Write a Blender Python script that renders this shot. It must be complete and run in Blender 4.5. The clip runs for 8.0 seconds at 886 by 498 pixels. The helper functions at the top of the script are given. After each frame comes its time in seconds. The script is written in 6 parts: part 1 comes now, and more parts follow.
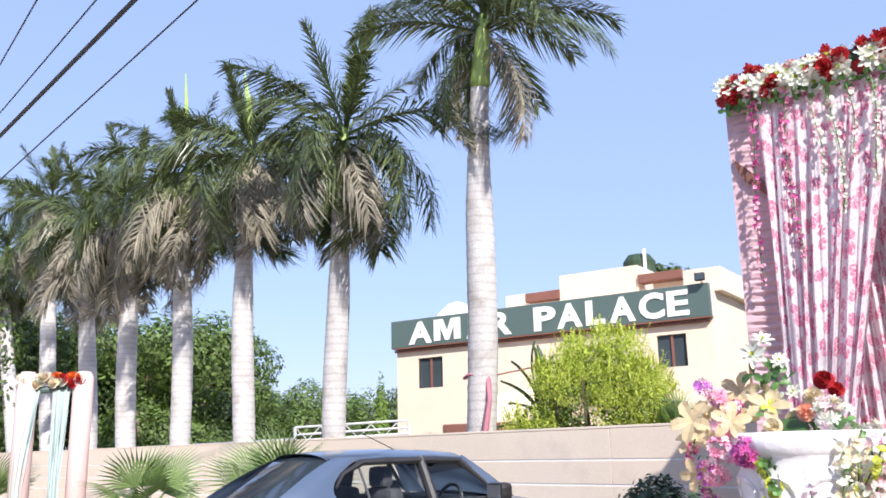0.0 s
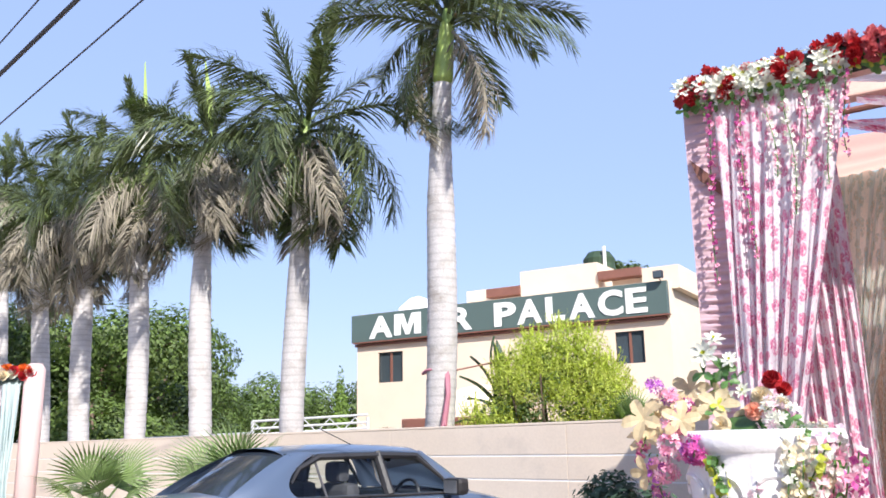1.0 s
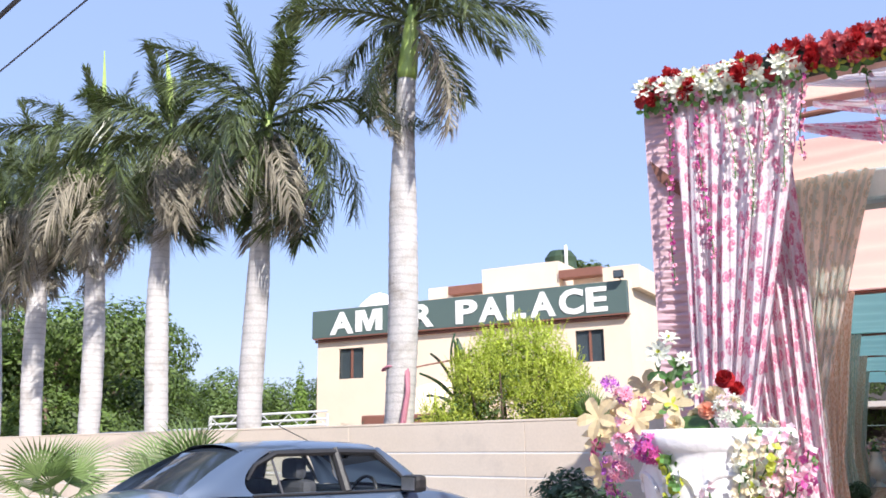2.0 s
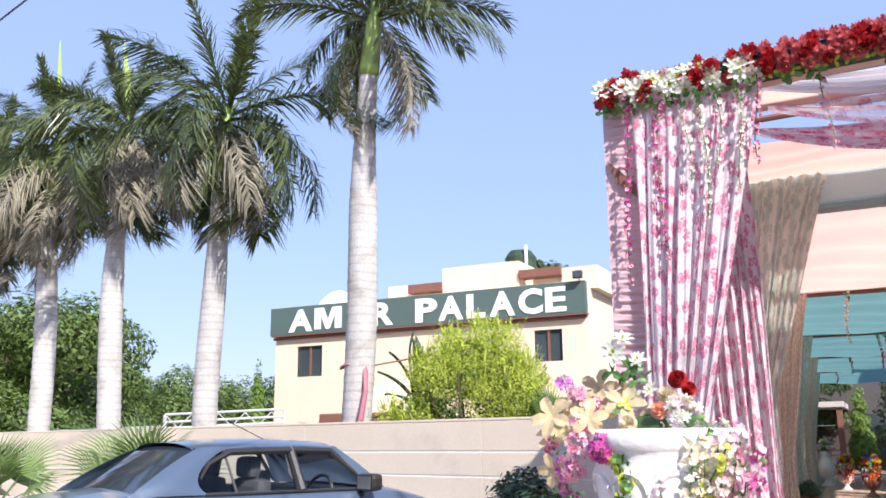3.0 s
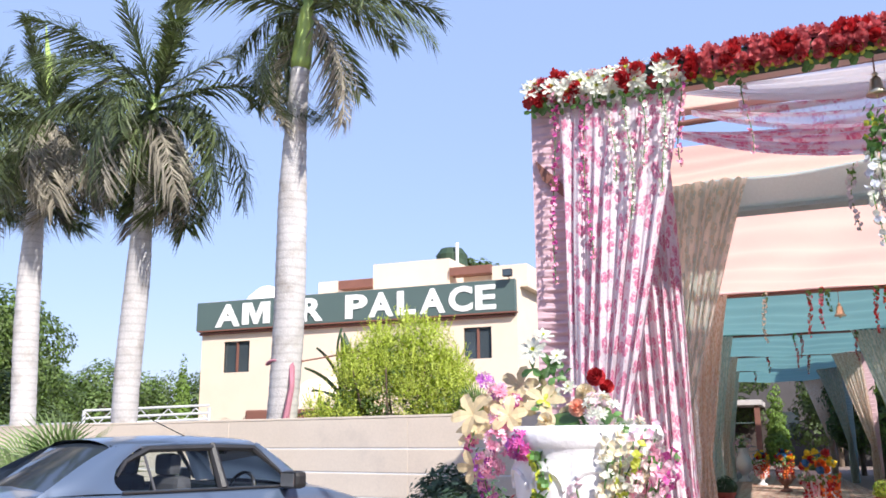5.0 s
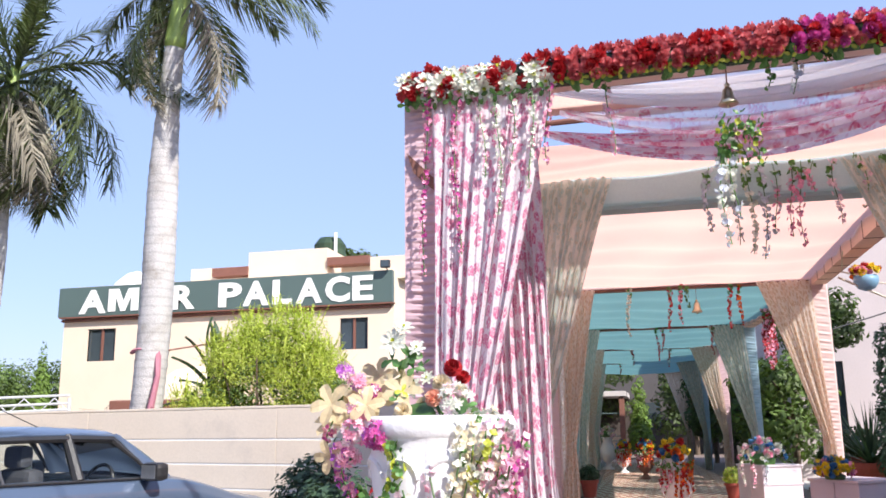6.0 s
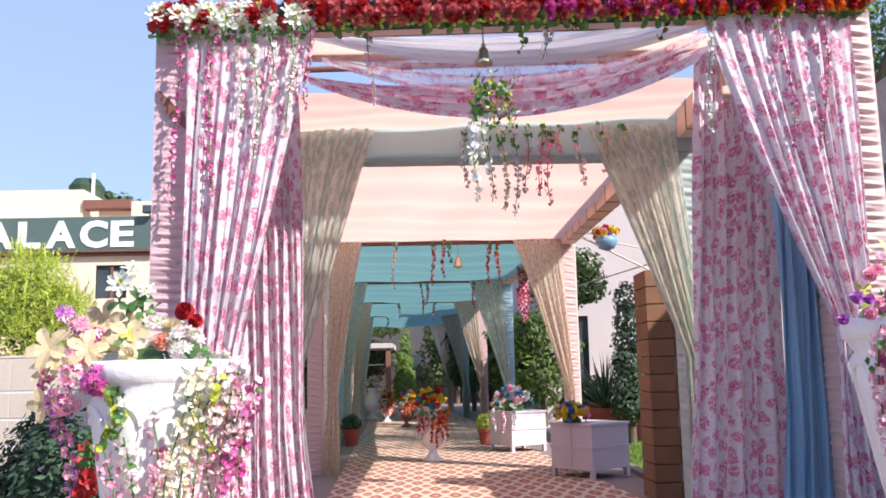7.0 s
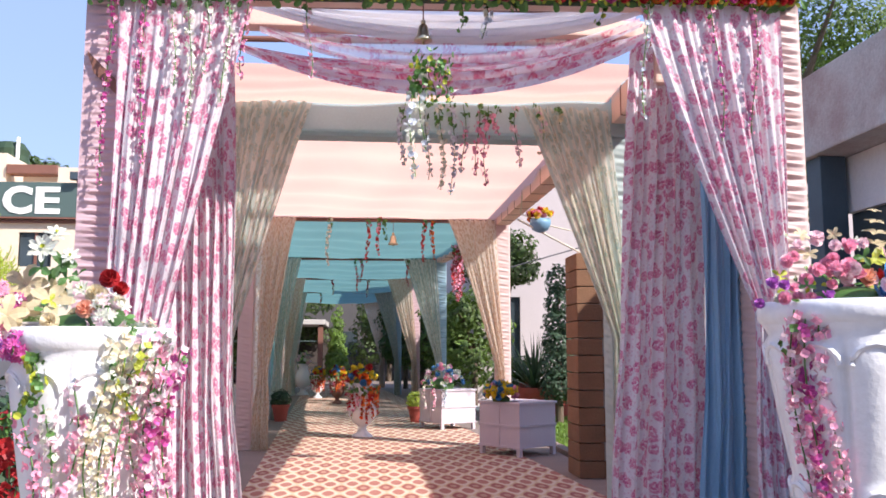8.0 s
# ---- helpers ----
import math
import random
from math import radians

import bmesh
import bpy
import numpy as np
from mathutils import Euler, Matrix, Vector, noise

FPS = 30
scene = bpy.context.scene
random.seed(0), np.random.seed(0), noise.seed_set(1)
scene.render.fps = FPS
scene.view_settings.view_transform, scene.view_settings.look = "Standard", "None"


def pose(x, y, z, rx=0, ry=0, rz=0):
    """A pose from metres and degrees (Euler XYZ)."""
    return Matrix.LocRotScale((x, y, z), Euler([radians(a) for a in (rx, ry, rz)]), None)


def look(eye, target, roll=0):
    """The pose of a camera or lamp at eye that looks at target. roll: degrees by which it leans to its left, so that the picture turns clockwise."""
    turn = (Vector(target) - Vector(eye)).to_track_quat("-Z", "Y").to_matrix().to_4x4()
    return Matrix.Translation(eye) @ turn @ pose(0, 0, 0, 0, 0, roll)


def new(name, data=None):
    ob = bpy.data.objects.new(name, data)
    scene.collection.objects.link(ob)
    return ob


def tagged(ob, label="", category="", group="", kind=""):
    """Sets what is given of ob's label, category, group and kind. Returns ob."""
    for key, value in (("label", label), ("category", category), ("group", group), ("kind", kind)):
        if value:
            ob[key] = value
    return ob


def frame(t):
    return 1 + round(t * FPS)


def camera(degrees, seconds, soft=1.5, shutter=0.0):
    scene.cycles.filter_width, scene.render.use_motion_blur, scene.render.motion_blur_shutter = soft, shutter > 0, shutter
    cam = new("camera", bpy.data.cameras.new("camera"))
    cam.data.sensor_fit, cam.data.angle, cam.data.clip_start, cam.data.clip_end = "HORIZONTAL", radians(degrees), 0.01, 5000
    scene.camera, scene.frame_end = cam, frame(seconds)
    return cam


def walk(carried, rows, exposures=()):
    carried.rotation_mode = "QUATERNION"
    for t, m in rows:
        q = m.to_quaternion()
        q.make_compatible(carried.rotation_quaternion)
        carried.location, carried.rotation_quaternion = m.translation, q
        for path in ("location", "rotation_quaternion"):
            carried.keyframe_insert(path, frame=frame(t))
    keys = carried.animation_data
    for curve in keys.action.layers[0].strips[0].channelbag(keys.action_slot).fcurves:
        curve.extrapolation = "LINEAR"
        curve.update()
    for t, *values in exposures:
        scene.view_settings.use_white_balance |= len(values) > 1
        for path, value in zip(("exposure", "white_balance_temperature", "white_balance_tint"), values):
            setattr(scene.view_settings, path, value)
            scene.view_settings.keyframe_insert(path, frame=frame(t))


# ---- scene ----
cam = camera(54.0, 8.0, soft=1.7, shutter=0.0)
PATH = [
    (0.0, -0.220, -0.112, 1.432, 103.21, 1.16, 34.59),
    (0.5, -0.212, -0.105, 1.432, 103.05, 1.05, 33.36),
    (1.0, -0.206, -0.095, 1.439, 102.81, 0.96, 31.99),
    (1.5, -0.204, -0.081, 1.440, 102.66, 0.82, 30.73),
    (3.0, -0.197, -0.047, 1.442, 102.46, 0.53, 26.76),
    (3.5, -0.195, -0.032, 1.442, 102.37, 0.47, 25.39),
    (4.0, -0.189, -0.025, 1.442, 102.26, 0.39, 23.83),
    (5.5, -0.160, -0.013, 1.442, 102.04, 0.56, 19.63),
    (6.0, -0.117, -0.020, 1.439, 101.54, 0.68, 14.18),
    (6.5, -0.045, -0.029, 1.432, 100.60, 1.37, 6.40),
    (7.0, -0.012, 0.015, 1.413, 98.24, 1.12, -0.68),
    (7.5, -0.003, 0.001, 1.400, 97.01, 0.15, -4.49),
    (8.0, -0.000, 0.000, 1.400, 96.81, -0.06, -5.09),
]
walk(cam, [(t, pose(*p)) for t, *p in PATH])

# ---- world and sun ----
SUN = Vector((0.76, -0.62, 0.80)).normalized()
world = bpy.data.worlds.new("world")
scene.world = world
world.use_nodes = True
wn = world.node_tree
sky = wn.nodes.new("ShaderNodeTexSky")
sky.sky_type, sky.sun_disc = "NISHITA", False
sky.sun_elevation = math.asin(SUN.z)
sky.sun_rotation = math.atan2(SUN.x, SUN.y)
sky.air_density, sky.dust_density, sky.ozone_density = 1.3, 0.6, 2.2
warm = wn.nodes.new("ShaderNodeVectorMath")
warm.operation = "MULTIPLY"
warm.inputs[1].default_value = (1.0, 0.985, 1.03)
wn.links.new(sky.outputs[0], warm.inputs[0])
haze = wn.nodes.new("ShaderNodeMix")
haze.data_type = "RGBA"
haze.inputs[0].default_value = 0.76
wn.links.new(warm.outputs[0], haze.inputs[6])
haze.inputs[7].default_value = (1.80, 2.42, 4.2, 1)
wn.links.new(haze.outputs[2], wn.nodes["Background"].inputs[0])
wn.nodes["Background"].inputs[1].default_value = 0.113
sun = new("sun", bpy.data.lights.new("sun", "SUN"))
sun.data.energy, sun.data.angle, sun.data.color = 3.6, radians(0.6), (1.0, 0.95, 0.88)
sun.matrix_world = look(SUN * 50, (0, 0, 0))
scene.view_settings.exposure = 1.16
scene.view_settings.use_white_balance = True
scene.view_settings.white_balance_temperature, scene.view_settings.white_balance_tint = 6450, 12

# ---- materials ----
def mat(name, base=(0.5, 0.5, 0.5), rough=0.7, metal=0.0, vary=0.15, scale=6.0, fine=60.0, bump=0.15, island=0.0, spec=0.5, dirt=None, dirt_amount=0.0):
    """A surface with two scales of noise in its colour and a fine relief."""
    m = bpy.data.materials.new(name)
    m.use_nodes = True
    t = m.node_tree
    n, l = t.nodes, t.links
    b = n["Principled BSDF"]
    b.inputs["Roughness"].default_value, b.inputs["Metallic"].default_value = rough, metal
    b.inputs["Specular IOR Level"].default_value = spec
    co = n.new("ShaderNodeTexCoord")
    n1, n2 = n.new("ShaderNodeTexNoise"), n.new("ShaderNodeTexNoise")
    n1.inputs["Scale"].default_value, n2.inputs["Scale"].default_value = scale, fine
    n1.inputs["Detail"].default_value, n2.inputs["Detail"].default_value = 5, 3
    for k in (n1, n2):
        l.new(co.outputs["Object"], k.inputs["Vector"])
    add = n.new("ShaderNodeMath")
    add.operation = "ADD"
    l.new(n1.outputs[0], add.inputs[0])
    l.new(n2.outputs[0], add.inputs[1])
    mr = n.new("ShaderNodeMapRange")
    mr.inputs[1].default_value, mr.inputs[2].default_value = 0.6, 1.4
    mr.inputs[3].default_value, mr.inputs[4].default_value = 1 - vary, 1 + vary
    l.new(add.outputs[0], mr.inputs[0])
    value = mr.outputs[0]
    if island:
        oi, geo = n.new("ShaderNodeObjectInfo"), n.new("ShaderNodeNewGeometry")
        a2 = n.new("ShaderNodeMath")
        a2.operation = "ADD"
        l.new(oi.outputs["Random"], a2.inputs[0])
        l.new(geo.outputs["Random Per Island"], a2.inputs[1])
        fr = n.new("ShaderNodeMath")
        fr.operation = "FRACT"
        l.new(a2.outputs[0], fr.inputs[0])
        mi = n.new("ShaderNodeMapRange")
        mi.inputs[3].default_value, mi.inputs[4].default_value = 1 - island, 1 + island
        l.new(fr.outputs[0], mi.inputs[0])
        mu = n.new("ShaderNodeMath")
        mu.operation = "MULTIPLY"
        l.new(value, mu.inputs[0])
        l.new(mi.outputs[0], mu.inputs[1])
        value = mu.outputs[0]
    mix = n.new("ShaderNodeVectorMath")
    mix.operation = "SCALE"
    mix.inputs[0].default_value = base
    l.new(value, mix.inputs["Scale"])
    colour = mix.outputs[0]
    if dirt:
        n3, ramp, mx = n.new("ShaderNodeTexNoise"), n.new("ShaderNodeMapRange"), n.new("ShaderNodeMix")
        n3.inputs["Scale"].default_value, n3.inputs["Detail"].default_value = scale * 0.6, 9
        n3.inputs["Roughness"].default_value = 0.7
        l.new(co.outputs["Object"], n3.inputs["Vector"])
        ramp.inputs[1].default_value, ramp.inputs[2].default_value = 0.52, 0.68
        ramp.inputs[4].default_value = dirt_amount
        l.new(n3.outputs[0], ramp.inputs[0])
        mx.data_type = "RGBA"
        l.new(ramp.outputs[0], mx.inputs[0])
        l.new(colour, mx.inputs[6])
        mx.inputs[7].default_value = (*dirt, 1)
        colour = mx.outputs[2]
    l.new(colour, b.inputs["Base Color"])
    if bump:
        bp = n.new("ShaderNodeBump")
        bp.inputs["Strength"].default_value, bp.inputs["Distance"].default_value = bump, 0.02
        l.new(add.outputs[0], bp.inputs["Height"])
        l.new(bp.outputs[0], b.inputs["Normal"])
    return m


def thin(m, amount, tint):
    """Lets light through a leaf, a petal or a cloth."""
    n, l = m.node_tree.nodes, m.node_tree.links
    b, out = n["Principled BSDF"], n["Material Output"]
    tr, mx = n.new("ShaderNodeBsdfTranslucent"), n.new("ShaderNodeMixShader")
    mx.inputs[0].default_value = amount
    src = b.inputs["Base Color"].links
    if src:
        v = n.new("ShaderNodeVectorMath")
        v.operation = "MULTIPLY"
        v.inputs[1].default_value = tint
        l.new(src[0].from_socket, v.inputs[0])
        l.new(v.outputs[0], tr.inputs[0])
    l.new(b.outputs[0], mx.inputs[1])
    l.new(tr.outputs[0], mx.inputs[2])
    l.new(mx.outputs[0], out.inputs[0])
    return m


def printed(name, ground, motif, motif_b, size, cover, rough=0.6, through_light=0.15, stripes=None):
    """A printed cloth: clusters of round petals on a pale ground, laid out by the cloth's UV map in metres."""
    m = mat(name, ground, rough, 0, 0.05, 3, 90, 0.1)
    n, l = m.node_tree.nodes, m.node_tree.links
    b = n["Principled BSDF"]
    uv = n.new("ShaderNodeTexCoord")
    big, small = n.new("ShaderNodeTexVoronoi"), n.new("ShaderNodeTexVoronoi")
    big.inputs["Scale"].default_value, small.inputs["Scale"].default_value = 1 / size, 6.2 / size
    wob, wsc, wadd = n.new("ShaderNodeTexNoise"), n.new("ShaderNodeVectorMath"), n.new("ShaderNodeVectorMath")
    wob.inputs["Scale"].default_value = 2.2 / size
    l.new(uv.outputs["UV"], wob.inputs["Vector"])
    wsc.operation, wadd.operation = "SCALE", "ADD"
    wsc.inputs["Scale"].default_value = size * 0.35
    l.new(wob.outputs["Color"], wsc.inputs[0])
    l.new(uv.outputs["UV"], wadd.inputs[0])
    l.new(wsc.outputs[0], wadd.inputs[1])
    for k in (big, small):
        k.voronoi_dimensions = "2D"
        l.new(wadd.outputs[0], k.inputs["Vector"])
    gate_big, gate_small = n.new("ShaderNodeMapRange"), n.new("ShaderNodeMapRange")
    gate_big.inputs[1].default_value, gate_big.inputs[2].default_value = cover, cover - 0.09
    gate_small.inputs[1].default_value, gate_small.inputs[2].default_value = 0.80, 0.42
    l.new(big.outputs["Distance"], gate_big.inputs[0])
    l.new(small.outputs["Distance"], gate_small.inputs[0])
    mu = n.new("ShaderNodeMath")
    mu.operation = "MULTIPLY"
    l.new(gate_big.outputs[0], mu.inputs[0])
    l.new(gate_small.outputs[0], mu.inputs[1])
    two = n.new("ShaderNodeMix")
    two.data_type = "RGBA"
    two.inputs[6].default_value, two.inputs[7].default_value = (*motif, 1), (*motif_b, 1)
    l.new(small.outputs["Color"], two.inputs[0])
    src = b.inputs["Base Color"].links[0].from_socket
    if stripes:
        sep, mt, sn, mp, mxs = (n.new("ShaderNode" + k) for k in ("SeparateXYZ", "Math", "Math", "MapRange", "Mix"))
        l.new(uv.outputs["UV"], sep.inputs[0])
        mt.operation, sn.operation = "MULTIPLY", "SINE"
        mt.inputs[1].default_value = 2 * math.pi / stripes[0]
        l.new(sep.outputs[0], mt.inputs[0])
        l.new(mt.outputs[0], sn.inputs[0])
        mp.inputs[1].default_value, mp.inputs[2].default_value = 0.25, 0.5
        l.new(sn.outputs[0], mp.inputs[0])
        mxs.data_type = "RGBA"
        l.new(mp.outputs[0], mxs.inputs[0])
        l.new(src, mxs.inputs[6])
        mxs.inputs[7].default_value = (*stripes[1], 1)
        src = mxs.outputs[2]
    sprig, gate_s, mxl = n.new("ShaderNodeTexVoronoi"), n.new("ShaderNodeMapRange"), n.new("ShaderNodeMix")
    sprig.voronoi_dimensions = "2D"
    sprig.inputs["Scale"].default_value = 2.7 / size
    l.new(wadd.outputs[0], sprig.inputs["Vector"])
    gate_s.inputs[1].default_value, gate_s.inputs[2].default_value, gate_s.inputs[4].default_value = 0.26, 0.16, 0.55
    l.new(sprig.outputs["Distance"], gate_s.inputs[0])
    mxl.data_type = "RGBA"
    l.new(gate_s.outputs[0], mxl.inputs[0])
    l.new(src, mxl.inputs[6])
    mxl.inputs[7].default_value = (*[0.5 * (a + b) for a, b in zip(ground, motif)], 1)
    src = mxl.outputs[2]
    mx = n.new("ShaderNodeMix")
    mx.data_type = "RGBA"
    l.new(mu.outputs[0], mx.inputs[0])
    l.new(src, mx.inputs[6])
    l.new(two.outputs[2], mx.inputs[7])
    l.new(mx.outputs[2], b.inputs["Base Color"])
    b.inputs["Sheen Weight"].default_value = 0.15
    return thin(m, through_light, (1, 1, 1))


WALL = mat("beige_paint", (0.68, 0.575, 0.465), 0.85, 0, 0.07, 1.5, 40, 0.07, dirt=(0.42, 0.36, 0.31), dirt_amount=0.45)
WHITE_LINE = mat("white_joint", (0.75, 0.73, 0.70), 0.8, 0, 0.1, 5, 50, 0.2)
CREAM = mat("cream_plaster", (0.73, 0.60, 0.47), 0.85, 0, 0.06, 0.8, 30, 0.2, dirt=(0.62, 0.50, 0.36), dirt_amount=0.25)
GREEN_SIGN = mat("green_sign", (0.085, 0.125, 0.115), 0.45, 0, 0.08, 1.0, 30, 0.05)
SIGN_WHITE = mat("sign_letters", (0.82, 0.82, 0.78), 0.5, 0, 0.05, 3, 40, 0.05)
BROWN = mat("brown_trim", (0.20, 0.085, 0.06), 0.6, 0, 0.15, 4, 50, 0.1)
GLASS_DARK = mat("window_glass", (0.05, 0.065, 0.075), 0.08, 0, 0.2, 1.5, 20, 0.0, spec=0.8)
TRUNK = mat("palm_trunk", (0.52, 0.50, 0.49), 0.9, 0, 0.2, 3.5, 45, 0.5, dirt=(0.26, 0.22, 0.18), dirt_amount=0.6)
NECK = mat("palm_crownshaft", (0.34, 0.46, 0.12), 0.45, 0, 0.2, 5, 60, 0.1)
FROND = thin(mat("palm_leaf", (0.095, 0.122, 0.050), 0.34, 0, 0.3, 2, 40, 0.05, island=0.6), 0.2, (1.2, 1.4, 0.5))
FROND_DRY = thin(mat("dry_palm_leaf", (0.27, 0.245, 0.19), 0.8, 0, 0.3, 2, 40, 0.1, island=0.4), 0.15, (1, 1, 1))
LEAF_DARK = thin(mat("tree_leaf", (0.070, 0.108, 0.032), 0.55, 0, 0.35, 1.2, 20, 0.0, island=0.5), 0.3, (1.3, 1.5, 0.5))
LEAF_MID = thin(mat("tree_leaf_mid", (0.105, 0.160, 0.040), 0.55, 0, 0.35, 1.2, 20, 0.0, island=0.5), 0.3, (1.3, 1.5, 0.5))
LEAF_LIME = thin(mat("bush_leaf", (0.46, 0.52, 0.10), 0.6, 0, 0.25, 2, 30, 0.0, island=0.35), 0.4, (1.2, 1.3, 0.5))
LEAF_GREY = thin(mat("shrub_leaf", (0.045, 0.085, 0.045), 0.6, 0, 0.25, 2, 30, 0.0, island=0.4), 0.2, (1.2, 1.3, 0.6))
LEAF_LAWN = thin(mat("grass_blade", (0.15, 0.24, 0.04), 0.6, 0, 0.25, 2, 30, 0.0, island=0.4), 0.3, (1.2, 1.3, 0.5))
BARK = mat("bark", (0.14, 0.10, 0.07), 0.9, 0, 0.3, 4, 50, 0.6)
PINK_PALE = thin(mat("pale_pink_satin", (0.86, 0.66, 0.63), 0.5, 0, 0.05, 2, 60, 0.06), 0.3, (1, 1, 1))
PINK_MAUVE = thin(mat("mauve_pink_satin", (0.72, 0.50, 0.54), 0.42, 0, 0.06, 2, 60, 0.06), 0.25, (1, 1, 1))
PEACH = thin(mat("peach_cloth", (0.86, 0.53, 0.43), 0.6, 0, 0.05, 2, 60, 0.06), 0.75, (1, 0.97, 0.95))
MINT = thin(mat("mint_cloth", (0.60, 0.71, 0.71), 0.55, 0, 0.06, 2, 60, 0.06), 0.4, (1, 1, 1))
TEAL = thin(mat("teal_cloth", (0.20, 0.41, 0.41), 0.55, 0, 0.06, 2, 60, 0.06), 0.45, (1, 1, 1))
BLUE_PALE = thin(mat("pale_blue_satin", (0.42, 0.60, 0.70), 0.42, 0, 0.08, 2, 60, 0.06), 0.25, (1, 1, 1))
BLUE = thin(mat("blue_satin", (0.24, 0.44, 0.62), 0.4, 0, 0.08, 2, 60, 0.06), 0.25, (1, 1, 1))
FLORAL = printed("floral_cloth", (0.78, 0.72, 0.76), (0.56, 0.09, 0.25), (0.76, 0.36, 0.48), 0.088, 0.40, through_light=0.35)
GOLD = printed("woven_cloth", (0.86, 0.82, 0.74), (0.42, 0.60, 0.60), (0.70, 0.58, 0.42), 0.10, 0.40, 0.5, 0.7, stripes=(0.16, (0.64, 0.70, 0.66)))
PATTERNED = printed("peach_print", (0.85, 0.76, 0.68), (0.66, 0.46, 0.30), (0.70, 0.56, 0.42), 0.07, 0.40, 0.5, 0.6)
FLORAL_SHEER = printed("sheer_floral_cloth", (0.88, 0.82, 0.88), (0.66, 0.12, 0.28), (0.82, 0.42, 0.52), 0.105, 0.39, 0.6, 0.85)


def sheer(m, amount):
    """A cloth thin enough to see through."""
    n, l = m.node_tree.nodes, m.node_tree.links
    out = n["Material Output"]
    tr, mx = n.new("ShaderNodeBsdfTransparent"), n.new("ShaderNodeMixShader")
    mx.inputs[0].default_value = amount
    l.new(out.inputs[0].links[0].from_socket, mx.inputs[1])
    l.new(tr.outputs[0], mx.inputs[2])
    l.new(mx.outputs[0], out.inputs[0])
    return m


VOILE = sheer(thin(mat("white_voile", (0.86, 0.85, 0.88), 0.6, 0, 0.05, 2, 60, 0.06), 0.6, (1, 1, 1)), 0.35)
FLORAL_VOILE = sheer(printed("floral_voile", (0.90, 0.86, 0.92), (0.66, 0.12, 0.28), (0.82, 0.42, 0.52), 0.105, 0.39, 0.6, 0.7), 0.45)
URN = mat("white_urn", (0.76, 0.75, 0.77), 0.42, 0, 0.06, 3, 40, 0.15, dirt=(0.62, 0.60, 0.62), dirt_amount=0.3)
GROUND = mat("dusty_ground", (0.36, 0.30, 0.24), 0.95, 0, 0.2, 0.7, 14, 0.4)
LAWN = mat("lawn_soil", (0.09, 0.13, 0.035), 0.95, 0, 0.3, 2, 50, 0.5)


def ringed(m, period):
    """Darkens narrow rings that run round a trunk, a little uneven."""
    n, l = m.node_tree.nodes, m.node_tree.links
    b = n["Principled BSDF"]
    co, wv, mr, sc = (n.new("ShaderNode" + k) for k in ("TexCoord", "TexWave", "MapRange", "VectorMath"))
    wv.wave_type, wv.bands_direction = "BANDS", "Z"
    wv.inputs["Scale"].default_value = 0.314 / period
    wv.inputs["Distortion"].default_value, wv.inputs["Detail Scale"].default_value = 1.6, 1.0
    l.new(co.outputs["Object"], wv.inputs["Vector"])
    mr.inputs[1].default_value, mr.inputs[2].default_value, mr.inputs[3].default_value, mr.inputs[4].default_value = 0.0, 0.3, 0.84, 1.0
    l.new(wv.outputs[1], mr.inputs[0])
    sc.operation = "SCALE"
    l.new(b.inputs["Base Color"].links[0].from_socket, sc.inputs[0])
    l.new(mr.outputs[0], sc.inputs["Scale"])
    l.new(sc.outputs[0], b.inputs["Base Color"])


ringed(TRUNK, 0.11)

# ---- building tools ----
def part(name, bm, material, parent=None, label="", smooth=False, at=None):
    """Links a bmesh as one mesh object, under a thing or under a part."""
    me = bpy.data.meshes.new(name)
    bm.to_mesh(me)
    bm.free()
    return hang(name, me, material, parent, label, smooth, at)


def hang(name, me, material=None, parent=None, label="", smooth=False, at=None):
    """An object on a mesh that others may share."""
    for m in (material if isinstance(material, (list, tuple)) else [material]):
        if m and m.name not in me.materials:
            me.materials.append(m)
    if smooth:
        me.polygons.foreach_set("use_smooth", [True] * len(me.polygons))
    ob = new(name, me)
    if at is not None:
        ob.matrix_basis = at
    if parent:
        ob.parent = parent
    if label:
        ob["label"] = label
    return ob


def raw(name, verts, faces):
    me = bpy.data.meshes.new(name)
    me.from_pydata([tuple(v) for v in verts], [], faces)
    me.update()
    return me


def thing(name, place, label, category, group="", kind=""):
    ob = new(name)
    ob.empty_display_size = 0.2
    ob.matrix_basis = place if isinstance(place, Matrix) else Matrix.Translation(place)
    return tagged(ob, label, category, group, kind)


def box(bm, x0, y0, z0, x1, y1, z1, bevel=0.0, m=None):
    r = bmesh.ops.create_cube(bm, size=1)["verts"]
    for v in r:
        v.co = Vector((x0 + (v.co.x + 0.5) * (x1 - x0), y0 + (v.co.y + 0.5) * (y1 - y0), z0 + (v.co.z + 0.5) * (z1 - z0)))
        if m:
            v.co = m @ v.co
    if bevel:
        es = list({e for v in r for e in v.link_edges})
        bmesh.ops.bevel(bm, geom=es, offset=bevel, segments=2, affect="EDGES", profile=0.6)
    return bm


def boxed(*a, **k):
    return box(bmesh.new(), *a, **k)


